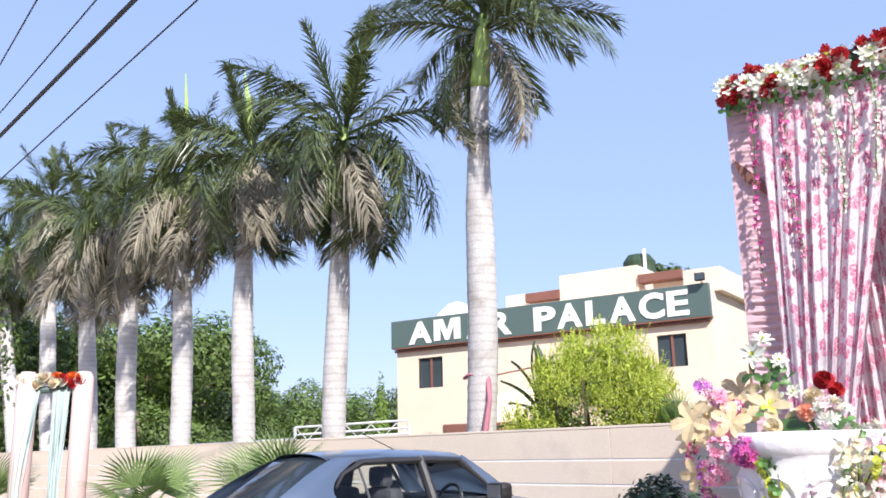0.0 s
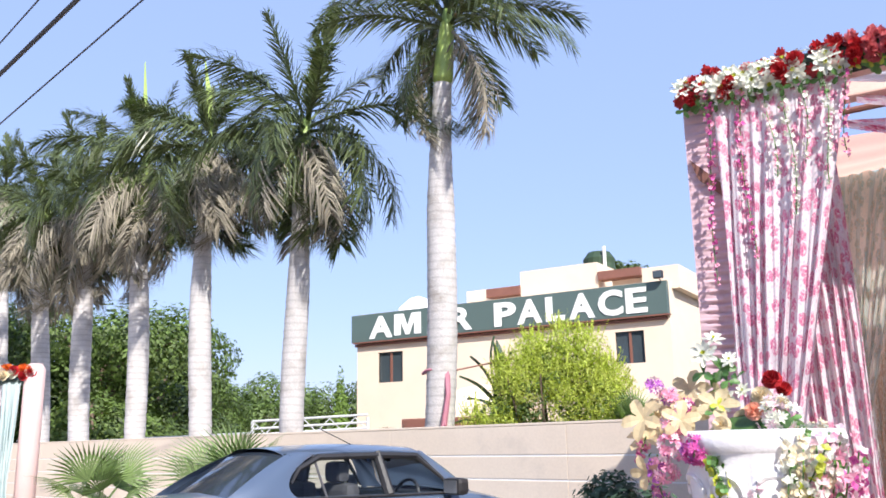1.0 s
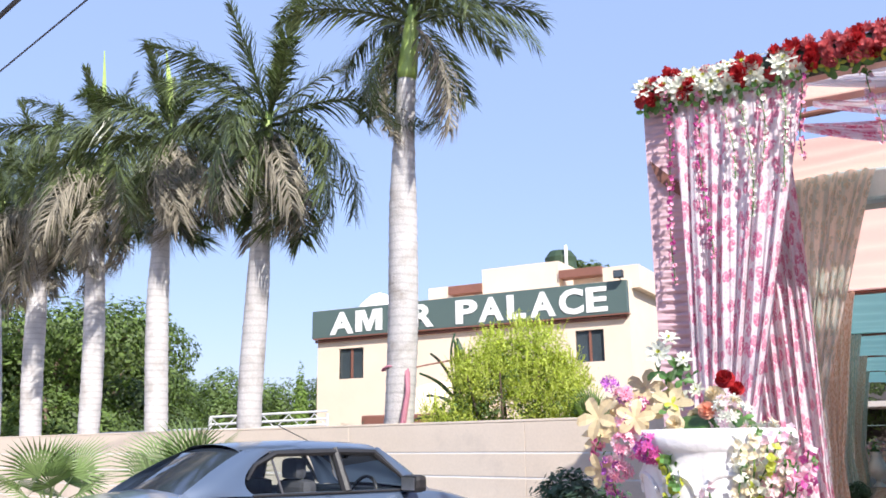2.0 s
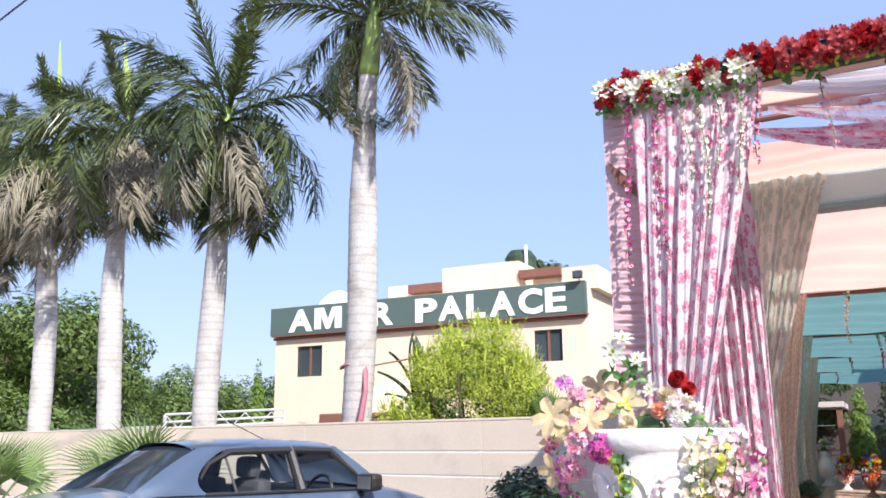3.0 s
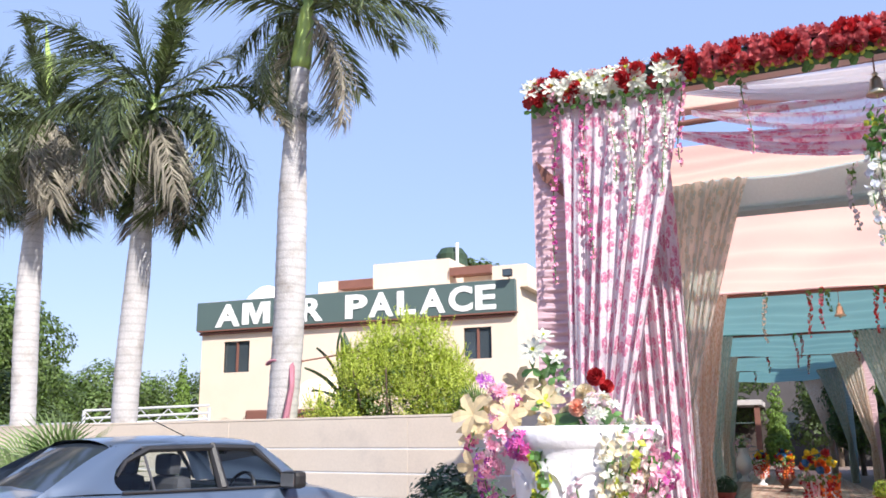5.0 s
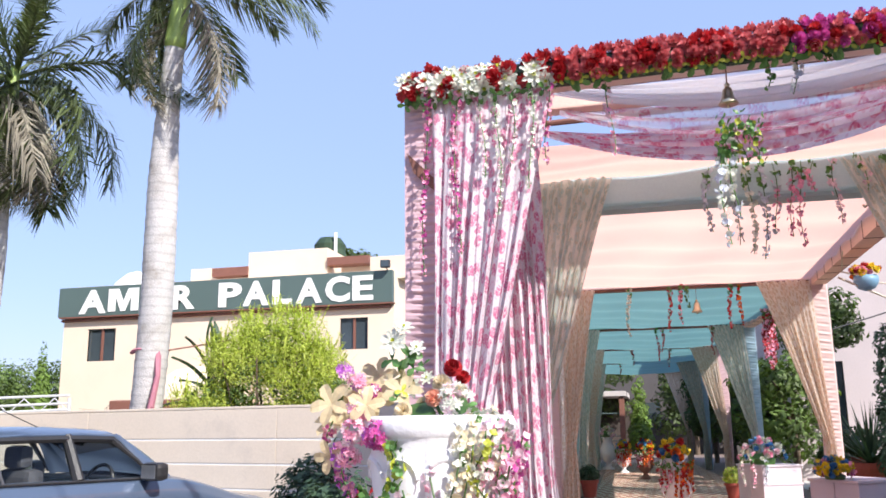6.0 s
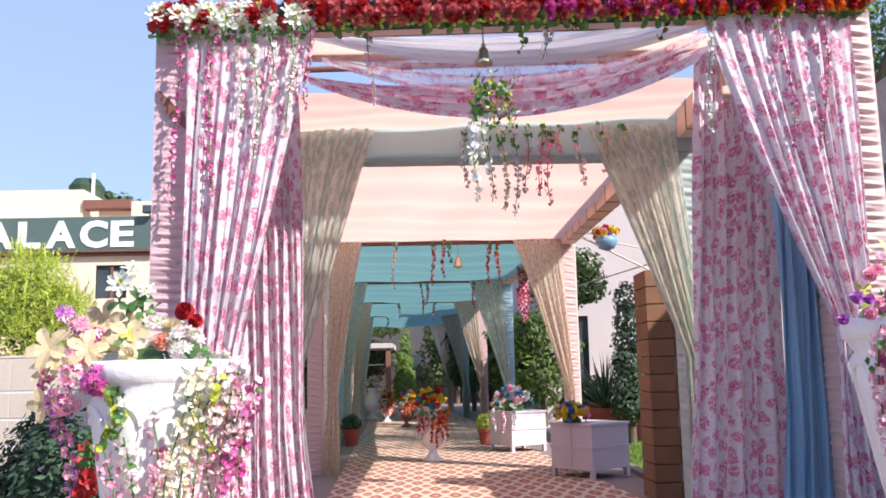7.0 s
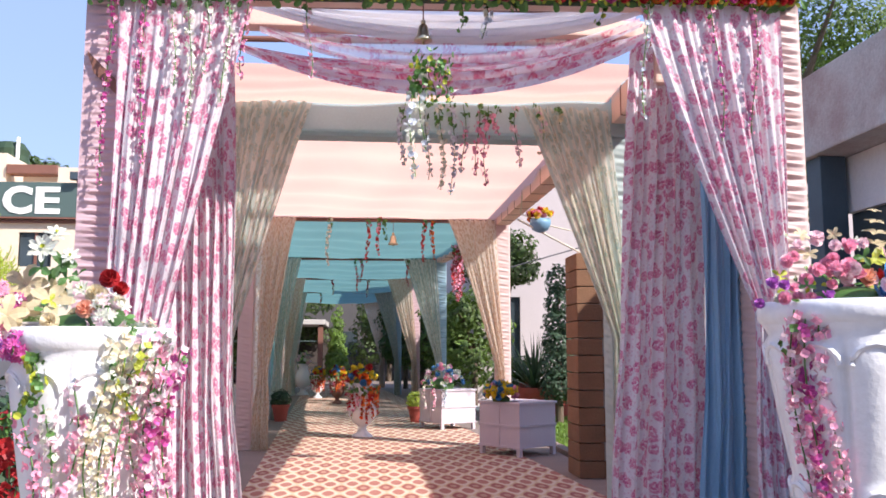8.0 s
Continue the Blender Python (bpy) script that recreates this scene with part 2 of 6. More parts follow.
def lathe(profile, n=24, bm=None, wave=None, close=True):
    """Turns a profile of (radius, height) round z; wave(angle, i) scales the radius."""
    bm = bm or bmesh.new()
    rings = []
    for i, (r, z) in enumerate(profile):
        rings.append([bm.verts.new((r * (wave(2 * math.pi * k / n, i) if wave else 1) * math.cos(2 * math.pi * k / n), r * (wave(2 * math.pi * k / n, i) if wave else 1) * math.sin(2 * math.pi * k / n), z)) for k in range(n)])
    for a, b in zip(rings, rings[1:]):
        for k in range(n):
            bm.faces.new((a[k], a[(k + 1) % n], b[(k + 1) % n], b[k]))
    if close:
        bm.faces.new(rings[0][::-1])
        bm.faces.new(rings[-1])
    return bm


def tube(points, radius, n=8, bm=None):
    """A round bar along points; radius may be a number or one for each point."""
    bm = bm or bmesh.new()
    points = [Vector(p) for p in points]
    rings = []
    for i, p in enumerate(points):
        d = (points[min(i + 1, len(points) - 1)] - points[max(i - 1, 0)]).normalized()
        s = d.cross(Vector((0, 0, 1)) if abs(d.z) < 0.9 else Vector((1, 0, 0))).normalized()
        u = s.cross(d)
        r = radius[i] if isinstance(radius, (list, tuple)) else radius
        rings.append([bm.verts.new(p + (s * math.cos(2 * math.pi * k / n) + u * math.sin(2 * math.pi * k / n)) * r) for k in range(n)])
    for a, b in zip(rings, rings[1:]):
        for k in range(n):
            bm.faces.new((a[k], a[(k + 1) % n], b[(k + 1) % n], b[k]))
    bm.faces.new(rings[0][::-1])
    bm.faces.new(rings[-1])
    return bm


def sheet(name, f, nu, nv, material, parent, label="", size=None):
    """A cloth: f(u, v) gives the place; its UV map is in metres of cloth when size is given."""
    verts = [f(i / nu, j / nv) for j in range(nv + 1) for i in range(nu + 1)]
    faces = [(j * (nu + 1) + i, j * (nu + 1) + i + 1, (j + 1) * (nu + 1) + i + 1, (j + 1) * (nu + 1) + i) for j in range(nv) for i in range(nu)]
    me = raw(name, verts, faces)
    layer = me.uv_layers.new(name="UVMap")
    su, sv = size or (1, 1)
    flat = []
    for p in faces:
        for k in p:
            flat += [(k % (nu + 1)) / nu * su, (k // (nu + 1)) / nv * sv]
    layer.data.foreach_set("uv", flat)
    return hang(name, me, material, parent, label, smooth=True)


def lerp(a, b, t):
    return a + (b - a) * t


def ease(a, b, x):
    x = min(max((x - a) / (b - a), 0), 1)
    return x * x * (3 - 2 * x)

# ---- ground, wall, house, trees beyond the wall ----
tagged(part("ground", boxed(-600, -400, -0.4, 600, 900, -0.06), GROUND), "dry dusty earth ground", "ground", kind="structure")


def wall_y(x):
    return 8.0 - 0.22 * (x + 3.0)


def boundary_wall():
    root = thing("boundary_wall", (0, 0, 0), "long beige painted wall of horizontal panels with white joints", "wall", kind="structure")
    a, b = -1.3, -32.0
    span, turn = abs(b - a) * math.hypot(1, 0.22), math.degrees(math.atan(-0.22))
    place = pose(a, wall_y(a), 0, 0, 0, 180 + turn)
    edges = [-0.06, 0.36, 0.60, 0.845, 1.09, 1.335, 1.645]
    count = 12
    step = span / count
    for z0, z1 in zip(edges, edges[1:]):
        me = None
        for k in range(count):
            if me is None:
                bm = boxed(0.0015, -0.08, z0 + 0.008, step - 0.0015, 0.08, z1 - 0.008, bevel=0.006)
                me = bpy.data.meshes.new("panel")
                bm.to_mesh(me)
                bm.free()
            hang("panel", me, WALL, root, at=place @ Matrix.Translation((k * step, 0, 0)))
    for z in edges[1:-1]:
        part("joint", boxed(0, -0.074, z - 0.0085, span, 0.076, z + 0.0085), WHITE_LINE, root, "white pointed joint", at=place)
    part("coping", boxed(-0.02, -0.083, 1.639, span, 0.083, 1.665, bevel=0.006), WALL, root, at=place)


boundary_wall()


def letter_meshes(words, size, depth, bold):
    """One mesh for each letter of a word in the built-in font, with its place along the line."""
    done = []
    x = 0.0
    for ch in words:
        if ch == " ":
            x += size * 0.42
            continue
        cu = bpy.data.curves.new("letter", "FONT")
        cu.body, cu.size, cu.extrude, cu.offset, cu.resolution_u = ch, size, depth, bold, 3
        ob = bpy.data.objects.new("letter", cu)
        scene.collection.objects.link(ob)
        dg = bpy.context.evaluated_depsgraph_get()
        me = bpy.data.meshes.new_from_object(ob.evaluated_get(dg))
        bpy.data.objects.remove(ob)
        xs = [v.co.x for v in me.vertices]
        done.append((me, x - min(xs)))
        x += max(xs) - min(xs) + size * 0.13
    return done, x


def letter_m(h, depth):
    """A bold capital M of the given height."""
    bm = bmesh.new()
    line = ((0, 0), (0.24, 0), (0.24, 0.66), (0.43, 0), (0.57, 0), (0.76, 0.66), (0.76, 0), (1, 0), (1, 1), (0.66, 1), (0.5, 0.42), (0.34, 1), (0, 1))
    face = bm.faces.new([bm.verts.new((x, y * h, -depth)) for x, y in line])
    side = bmesh.ops.extrude_face_region(bm, geom=[face])
    bmesh.ops.translate(bm, vec=(0, 0, 2 * depth), verts=[v for v in side["geom"] if isinstance(v, bmesh.types.BMVert)])
    bmesh.ops.recalc_face_normals(bm, faces=bm.faces)
    me = bpy.data.meshes.new("letter")
    bm.to_mesh(me)
    bm.free()
    return me


def window(parent, x0, z0, x1, z1, y, name="window"):
    w = part(name, boxed(x0, y - 0.02, z0, x1, y + 0.02, z1), GLASS_DARK, parent, "dark sliding glass window in a brown frame")
    f = 0.06
    bm = bmesh.new()
    for a in ((x0 - f, z0 - f, x0, z1 + f), (x1, z0 - f, x1 + f, z1 + f), (x0, z0 - f, x1, z0), (x0, z1, x1, z1 + f), ((x0 + x1) / 2 - 0.035, z0, (x0 + x1) / 2 + 0.035, z1)):
        box(bm, a[0], y - 0.07, a[1], a[2], y + 0.03, a[3])
    part("window_frame", bm, BROWN, w)
    return w


def palace():
    root = thing("palace_house", (0, 0, 0), "cream two-storey house with a green signboard along its front", "house")
    x0, x1, y0, y1, top = -19.62, -8.0, 25.2, 36.0, 6.2
    # front wall with two window openings, side walls, back wall
    wins = ((-18.68, 3.69, -17.62, 4.76), (-9.74, 3.79, -8.83, 4.76))
    xs = sorted([x0, x1] + [w[0] for w in wins] + [w[2] for w in wins])
    for a, b in zip(xs, xs[1:]):
        hole = [w for w in wins if abs(w[0] - a) < 1e-6]
        if hole:
            part("wall", boxed(a, y0, 0, b, y0 + 0.25, hole[0][1]), CREAM, root)
            part("wall", boxed(a, y0, hole[0][3], b, y0 + 0.25, top), CREAM, root)
        else:
            part("wall", boxed(a, y0, 0, b, y0 + 0.25, top), CREAM, root)
    part("wall", boxed(x0, y0 + 0.25, 0, x0 + 0.25, y1, top), CREAM, root)
    part("wall", boxed(x1 - 0.25, y0 + 0.25, 0, x1, y1, top), CREAM, root)
    part("wall", boxed(x0, y1, 0, x1, y1 + 0.25, top), CREAM, root)
    part("roof", boxed(x0 + 0.25, y0 + 0.25, top - 0.3, x1 - 0.25, y1, top - 0.1), CREAM, root)
    for w in wins:
        window(root, *w, y0 + 0.12)
    part("interior", boxed(x0 + 0.4, y0 + 0.6, 0.1, x1 - 0.4, y1 - 0.2, top - 0.5), BROWN, root, "dark rooms behind the windows")
    part("ledge", boxed(x0 - 0.05, y0 - 0.10, 5.02, x1 - 0.06, y0, 5.10, bevel=0.01), BROWN, root, "brown ledge under the sign")
    # rooftop storey
    bm = bmesh.new()
    box(bm, -16.0, 27.0, top - 0.2, -13.6, 33, 6.95)
    box(bm, -13.6, 26.6, top - 0.2, -10.75, 31, 7.33)
    box(bm, -10.4, 27.0, top - 0.2, -8.0, 36, 6.80)
    box(bm, -8.9, 25.6, top - 0.2, -7.75, 36.2, 6.72)
    part("roof_storey", bm, CREAM, root, "cream rooftop rooms with stepped parapets")
    part("sunshade", boxed(-14.95, 26.55, 6.55, -13.61, 27.0, 6.86, bevel=0.02), BROWN, root, "brown concrete sunshade")
    part("sunshade", boxed(-10.72, 26.5, 6.70, -9.25, 27.0, 6.98, bevel=0.02), BROWN, root, "brown concrete sunshade")
    part("vent_slit", boxed(-8.004, 28.5, 3.2, -7.985, 29.0, 4.4), BROWN, root)
    part("vent_slit", boxed(-8.004, 31.5, 3.2, -7.985, 32.0, 4.4), BROWN, root)
    part("dome", lathe([(1.0, 6.0), (1.0, 6.5), (0.75, 7.0), (0.35, 7.35), (0.05, 7.45)], 20, None), SIGN_WHITE, root, "small white dome", True, Matrix.Translation((-18.8, 28, -0.25)))
    part("porch_arch", lathe([(1.6, 0), (1.6, 2.2), (1.3, 2.9), (0.7, 3.25), (0.05, 3.35)], 20, None), CREAM, root, "rounded porch roof", True, Matrix.Translation((-14.0, 24.4, 0)))
    part("porch_step", boxed(-15.9, 22.6, 0, -12.6, 24.9, 2.3, bevel=0.05), BROWN, root)
    # signboard
    sign = thing("signboard", (0, 0, 0), "long dark green signboard with bold white capital letters", "sign")
    part("board", boxed(-19.74, 25.0, 5.17, -7.98, 25.196, 6.16, bevel=0.01), GREEN_SIGN, sign)
    part("edge", boxed(-19.68, 24.985, 5.125, -7.95, 25.2, 5.166), BROWN, sign)
    # AMAR PALACE: each letter between its two edges along the board
    for ch, x0, x1 in (("A", -18.93, -17.90), ("M", -17.82, -16.70), ("A", -16.45, -15.70), ("R", -15.45, -14.64), ("P", -13.80, -12.99), ("A", -12.95, -12.05), ("L", -11.93, -11.28), ("A", -11.13, -10.26), ("C", -10.15, -9.35), ("E", -9.26, -8.59)):
        me = letter_m(0.75, 0.012) if ch == "M" else letter_meshes(ch, 1.04, 0.012, 0.03 if ch == "E" else 0.04)[0][0][0]
        xs = [v.co.x for v in me.vertices]
        fit_x = (x1 - x0) / (max(xs) - min(xs))
        hang("letter", me, SIGN_WHITE, sign, at=Matrix.Translation((x0 - min(xs) * fit_x, 24.985, 5.29)) @ Matrix.Diagonal((fit_x, 1, 1, 1)) @ pose(0, 0, 0, 90))
    lamp = thing("flood_lamp", Matrix.Translation((-8.15, 25.0, 6.16)) @ Matrix.Scale(0.72, 4), "black flood lamp on a short arm above the signboard", "lamp")
    part("arm", tube([(0, 0.1, 0), (0, -0.15, 0.08)], 0.025), BROWN, lamp)
    part("housing", boxed(-0.2, -0.35, 0.06, 0.2, -0.12, 0.38, bevel=0.03), mat("lamp_black", (0.03, 0.03, 0.035), 0.5), lamp)
    part("lens", boxed(-0.17, -0.362, 0.09, 0.17, -0.352, 0.35), GLASS_DARK, lamp)
    tank = thing("water_tank", (-11.6, 29.0, 7.33), "dark plastic water tank with a white pipe on the roof", "tank")
    part("drum", lathe([(0.55, 0), (0.58, 0.2), (0.55, 0.4), (0.58, 0.6), (0.4, 0.85), (0.15, 0.9)], 16), LEAF_GREY, tank)
    part("pipe", tube([(0.4, -0.5, 0), (0.4, -0.5, 0.95)], 0.06), SIGN_WHITE, tank)


palace()


# ---- palms, trees, shrubs ----
def frond_mesh(length, droop, rng, leaf=0.52, rows=92, wide=0.75, limp=0.6):
    """A feather leaf: a bent midrib with many narrow leaflets in several planes, their tips hanging; grows along +x."""
    vs, fs = [], []
    spine = []
    x = z = 0.0
    n = 14
    for i in range(n + 1):
        spine.append(Vector((x, 0, z)))
        a = -droop * (i / n) ** 1.35
        x += length / n * math.cos(a)
        z += length / n * math.sin(a)
    for i in range(n):
        p, q = spine[i], spine[i + 1]
        w0, w1 = 0.032 * (1 - i / n) + 0.004, 0.032 * (1 - (i + 1) / n) + 0.004
        k = len(vs)
        for c, w in ((p, w0), (q, w1)):
            vs += [c + Vector((0, w, 0)), c + Vector((0, 0, w)), c + Vector((0, -w, 0))]
        fs += [(k, k + 1, k + 4, k + 3), (k + 1, k + 2, k + 5, k + 4)]
    for j in range(rows):
        t = 0.12 + 0.88 * j / (rows - 1)
        i = min(int(t * n), n - 1)
        p = spine[i].lerp(spine[i + 1], t * n - i)
        d = (spine[i + 1] - spine[i]).normalized()
        up = Vector((-d.z, 0, d.x))
        size = leaf * (0.40 + 0.60 * math.sin(math.pi * min(1, t * 0.9 + 0.1))) * rng.uniform(0.75, 1.15)
        for s in (-1, 1):
            if rng.random() < 0.08:
                continue
            way = (d * rng.uniform(0.55, 1.05) + Vector((0, s, 0)) * wide * rng.uniform(0.6, 1.1) + up * rng.uniform(-0.55, 0.75)).normalized()
            side = way.cross(up + Vector((0, 0.3 * s, 0))).normalized() * rng.uniform(0.010, 0.015)
            mid = p + way * size * 0.5
            tip = p + way * size * 0.92 + Vector((0, 0, -limp * size * rng.uniform(0.5, 1.2)))
            k = len(vs)
            vs += [p + side * 0.5, p - side * 0.5, mid + side, mid - side, tip]
            fs += [(k, k + 1, k + 3, k + 2), (k + 2, k + 3, k + 4)]
    return raw("frond", vs, fs)


prng = random.Random(5)
GREEN_FRONDS = [frond_mesh(2.15, d, prng) for d in (0.9, 1.4, 1.9, 2.3, 2.6)]
UP_FRONDS = [frond_mesh(1.75, d, prng, 0.40, wide=0.5, limp=0.1) for d in (0.12, 0.4)]
DRY_FRONDS = [frond_mesh(1.95, d, prng, 0.55, 70, limp=0.9) for d in (1.3, 1.8, 2.3)]
for me in GREEN_FRONDS + UP_FRONDS:
    me.materials.append(FROND)
for me in DRY_FRONDS:
    me.materials.append(FROND_DRY)


def royal_palm(base, neck, girth, crown, dry, spike, label, low=-38, most=4, hung=()):
    rng = random.Random(int(base[0] * 100))
    base, neck = Vector(base), Vector(neck)
    root = thing("royal_palm", base, label, "palm tree", "palms along the wall")
    n = 70
    pts, rad = [], []
    side = neck - base
    for i in range(n + 1):
        t = i / n
        bow = 0.10 * math.sin(math.pi * t * 1.6 + base.x)
        pts.append(Vector((side.x * t + bow * (1 - t) * t * 2.2, side.y * t, side.z * t)))
        swell = 1.0 + 0.16 * math.sin(math.pi * min(1, t * 1.15)) - 0.30 * max(0, t - 0.72) / 0.28 + (0.25 * (0.06 - t) / 0.06 if t < 0.06 else 0)
        rad.append(girth * swell * (1.022 if i % 2 else 0.985) * rng.uniform(0.985, 1.015))
    part("trunk", tube(pts, rad, 18), TRUNK, root, "pale grey ringed trunk", True)
    r = rad[-1]
    top = pts[-1]
    lean = Vector((0.10, 0, 1))
    part("crownshaft", tube([top + lean * z for z in (-0.02, 0.08, 0.40, 0.75, 1.05)], [r * 1.04, r * 1.16, r * 1.05, r * 0.85, r * 0.55], 14), NECK, root, "smooth green crownshaft", True)
    tip = top + lean * 0.98
    count = 23
    for i in range(count):
        az = i * 137.5 + rng.uniform(-18, 18)
        t = i / (count - 1)
        tilt = lerp(78, low, t ** 0.8) + rng.uniform(-8, 8)
        me = GREEN_FRONDS[min(most, int(t * 5))] if t > 0.16 else UP_FRONDS[i % 2]
        m = Matrix.Translation(tip - Vector((0, 0, 0.25 * t))) @ pose(0, 0, 0, 0, -tilt, az) @ pose(0, 0, 0, rng.uniform(-35, 35)) @ Matrix.Scale(crown * rng.uniform(0.85, 1.1), 4)
        hang("frond", me, None, root, at=m)
    for az, tilt in hung:
        m = Matrix.Translation(tip - Vector((0, 0, 0.35))) @ pose(0, 0, 0, 0, -tilt, az) @ Matrix.Scale(crown * 0.9, 4)
        hang("frond", GREEN_FRONDS[3], None, root, at=m)
    for i in range(dry):
        az = i * 360 / max(1, dry) + rng.uniform(-25, 25)
        m = Matrix.Translation(tip - Vector((0, 0, 0.2 + (0.45 * (i % 3) if dry > 8 else 0.2 * (i % 2))))) @ pose(0, 0, 0, 0, rng.uniform(5, 55), az) @ pose(0, 0, 0, rng.uniform(-30, 30)) @ Matrix.Scale(crown * rng.uniform(0.85, 1.05), 4)
        hang("dry_frond", DRY_FRONDS[i % 3], None, root, "withered brown hanging frond", at=m)
    if spike:
        part("spear_leaf", tube([tip, tip + Vector((-0.12, 0, 0.9)), tip + Vector((-0.3, 0.05, spike))], [0.05, 0.06, 0.01], 6), NECK, root, "unopened spear leaf")
    return root


PALMS = (
    ((-6.76, 10.17, 0), (-6.02, 9.36, 6.3), 0.174, 0.90, 2, 0, "tall royal palm with a pale ringed trunk and green crownshaft", 10, 1, ((215, -30), (170, -48), (60, -35))),
    ((-9.42, 10.3, 0), (-8.86, 9.71, 5.43), 0.160, 1.05, 8, 0, "royal palm with a full drooping crown behind the wall"),
    ((-11.4, 10.28, 0), (-11.19, 9.93, 5.67), 0.160, 0.98, 8, 1.6, "royal palm with brown hanging fronds and a spear leaf"),
    ((-13.7, 10.85, 0), (-13.77, 10.66, 6.12), 0.165, 1.0, 12, 2.1, "royal palm with dry fronds and a tall spear leaf"),
    ((-16.3, 11.6, 0), (-16.39, 11.35, 6.09), 0.18, 1.0, 13, 0, "royal palm with a dense shaggy crown of dry fronds"),
    ((-18.9, 12.45, 0), (-19.21, 12.2, 6.14), 0.18, 1.0, 13, 0, "royal palm with a dense shaggy crown of dry fronds"),
    ((-21.7, 13.25, 0), (-22.57, 13.05, 7.63), 0.18, 1.05, 14, 0, "royal palm with a bright green crown over dry fronds"),
    ((-24.6, 14.05, 0), (-26.27, 13.95, 6.92), 0.18, 1.05, 12, 0, "royal palm with a dense shaggy crown of dry fronds"),
)
for p in PALMS:
    royal_palm(*p)


def leaf_cloud(name, lobes, count, size, material, rng, parent, label="", flat=0.6):
    """A crown of many single leaves scattered through uneven lobes (centre, radii)."""
    vs, fs = [], []
    total = sum(l[1][0] * l[1][1] * l[1][2] for l in lobes)
    for c, r in lobes:
        k = int(count * r[0] * r[1] * r[2] / total)
        for _ in range(k):
            d = Vector((rng.gauss(0, 1), rng.gauss(0, 1), rng.gauss(0, 1))).normalized()
            f = rng.uniform(0.55, 1.0) ** 0.6 * (1 + 0.28 * noise.noise(d * 2.4 + Vector(c)))
            p = Vector(c) + Vector((d.x * r[0], d.y * r[1], d.z * r[2])) * f
            up = (d + Vector((rng.uniform(-flat, flat), rng.uniform(-flat, flat), rng.uniform(0, flat)))).normalized()
            a = up.cross(Vector((rng.gauss(0, 1), rng.gauss(0, 1), rng.gauss(0, 1)))).normalized() * size * rng.uniform(0.6, 1.25)
            b = up.cross(a) * 0.5
            i = len(vs)
            vs += [p - a, p + b, p + a + up * size * 0.2, p - b]
            fs.append((i, i + 1, i + 2, i + 3))
    return hang(name, raw(name, vs, fs), material, parent, label)


def tree(place, height, lobes, count, size, material, label, trunk=0.2, name="tree", category="tree", group=""):
    rng = random.Random(int(place[0] * 31 + place[1] * 7))
    root = thing(name, place, label, category, group)
    pts = [(0, 0, 0), (0.1 * trunk, 0, height * 0.25), (0, 0.15 * trunk, height * 0.55)]
    part("trunk", tube(pts, [trunk, trunk * 0.8, trunk * 0.5], 10), BARK, root)
    for c, r in lobes[:6]:
        part("limb", tube([pts[1], Vector(pts[2]).lerp(Vector(c), 0.4), c], [trunk * 0.5, trunk * 0.35, trunk * 0.1], 6), BARK, root)
    leaf_cloud("crown", lobes, count, size, material, rng, root)
    return root


def lobes_of(rng, n, rx, rz, z, lr):
    return [((rng.uniform(-rx, rx), rng.uniform(-rx, rx), z + rng.uniform(-rz, rz)), (lr * rng.uniform(0.7, 1.2), lr * rng.uniform(0.7, 1.2), lr * rng.uniform(0.6, 0.95))) for _ in range(n)]


trng = random.Random(11)
for x, y, h, m in ((-34, 14, 7.5, LEAF_DARK), (-31, 19, 8.0, LEAF_DARK), (-30, 23.5, 7.2, LEAF_MID), (-38, 20, 8.5, LEAF_DARK), (-43, 24, 8, LEAF_MID), (-33, 28, 7.6, LEAF_DARK), (-28.5, 12.6, 6.6, LEAF_MID), (-28.2, 16.0, 6.9, LEAF_DARK), (-26.4, 19.0, 6.6, LEAF_MID), (-27.2, 22.6, 6.4, LEAF_DARK), (-33.5, 10.5, 7.5, LEAF_DARK)):
    tree((x, y, 0), h, lobes_of(trng, 9, 2.3, h * 0.27, h * 0.58, 1.7) + lobes_of(trng, 5, 2.2, 0.6, 1.5, 1.5), 19000, 0.105, m, "broad dark green leafy tree behind the palms", 0.25, group="trees behind the wall")
for k in range(12):
    x, y = -46 + 2.6 * k + trng.uniform(-0.8, 0.8), 38 + 0.6 * k + trng.uniform(-2, 2)
    h = trng.uniform(5.2, 6.3) if k < 9 else trng.uniform(4.8, 5.6)
    tree((x, y, 0), h, lobes_of(trng, 8, 2.4, h * 0.2, h * 0.6, 1.7) + lobes_of(trng, 4, 2, 0.5, 1.4, 1.6), 10000, 0.12, LEAF_MID if k % 3 else LEAF_DARK, "round green leafy tree in the distant grove", 0.2, group="trees behind the wall")
tree((-27.8, 34.5, 0), 5.6, [((0, 0, 1 + 0.5 * i), (0.75 - 0.075 * i, 0.75 - 0.075 * i, 0.7)) for i in range(9)], 3600, 0.10, LEAF_LAWN, "slender bright green columnar conifer", 0.12)
tree((-26.6, 34.9, 0), 4.6, [((0, 0, 0.8 + 0.45 * i), (0.75 - 0.08 * i, 0.75 - 0.08 * i, 0.6)) for i in range(7)], 2600, 0.10, LEAF_LAWN, "slender bright green columnar conifer", 0.12)
tree((-12.4, 33.0, 0), 8.2, lobes_of(trng, 5, 0.7, 0.35, 8.3, 0.75), 1600, 0.13, LEAF_DARK, "dark leafy tree top rising behind the roof", 0.15)
tree((-6.6, 30.5, 0), 6.5, lobes_of(trng, 8, 0.9, 2.0, 4.2, 0.9), 3200, 0.13, LEAF_DARK, "dark leafy tree beside the house", 0.15)
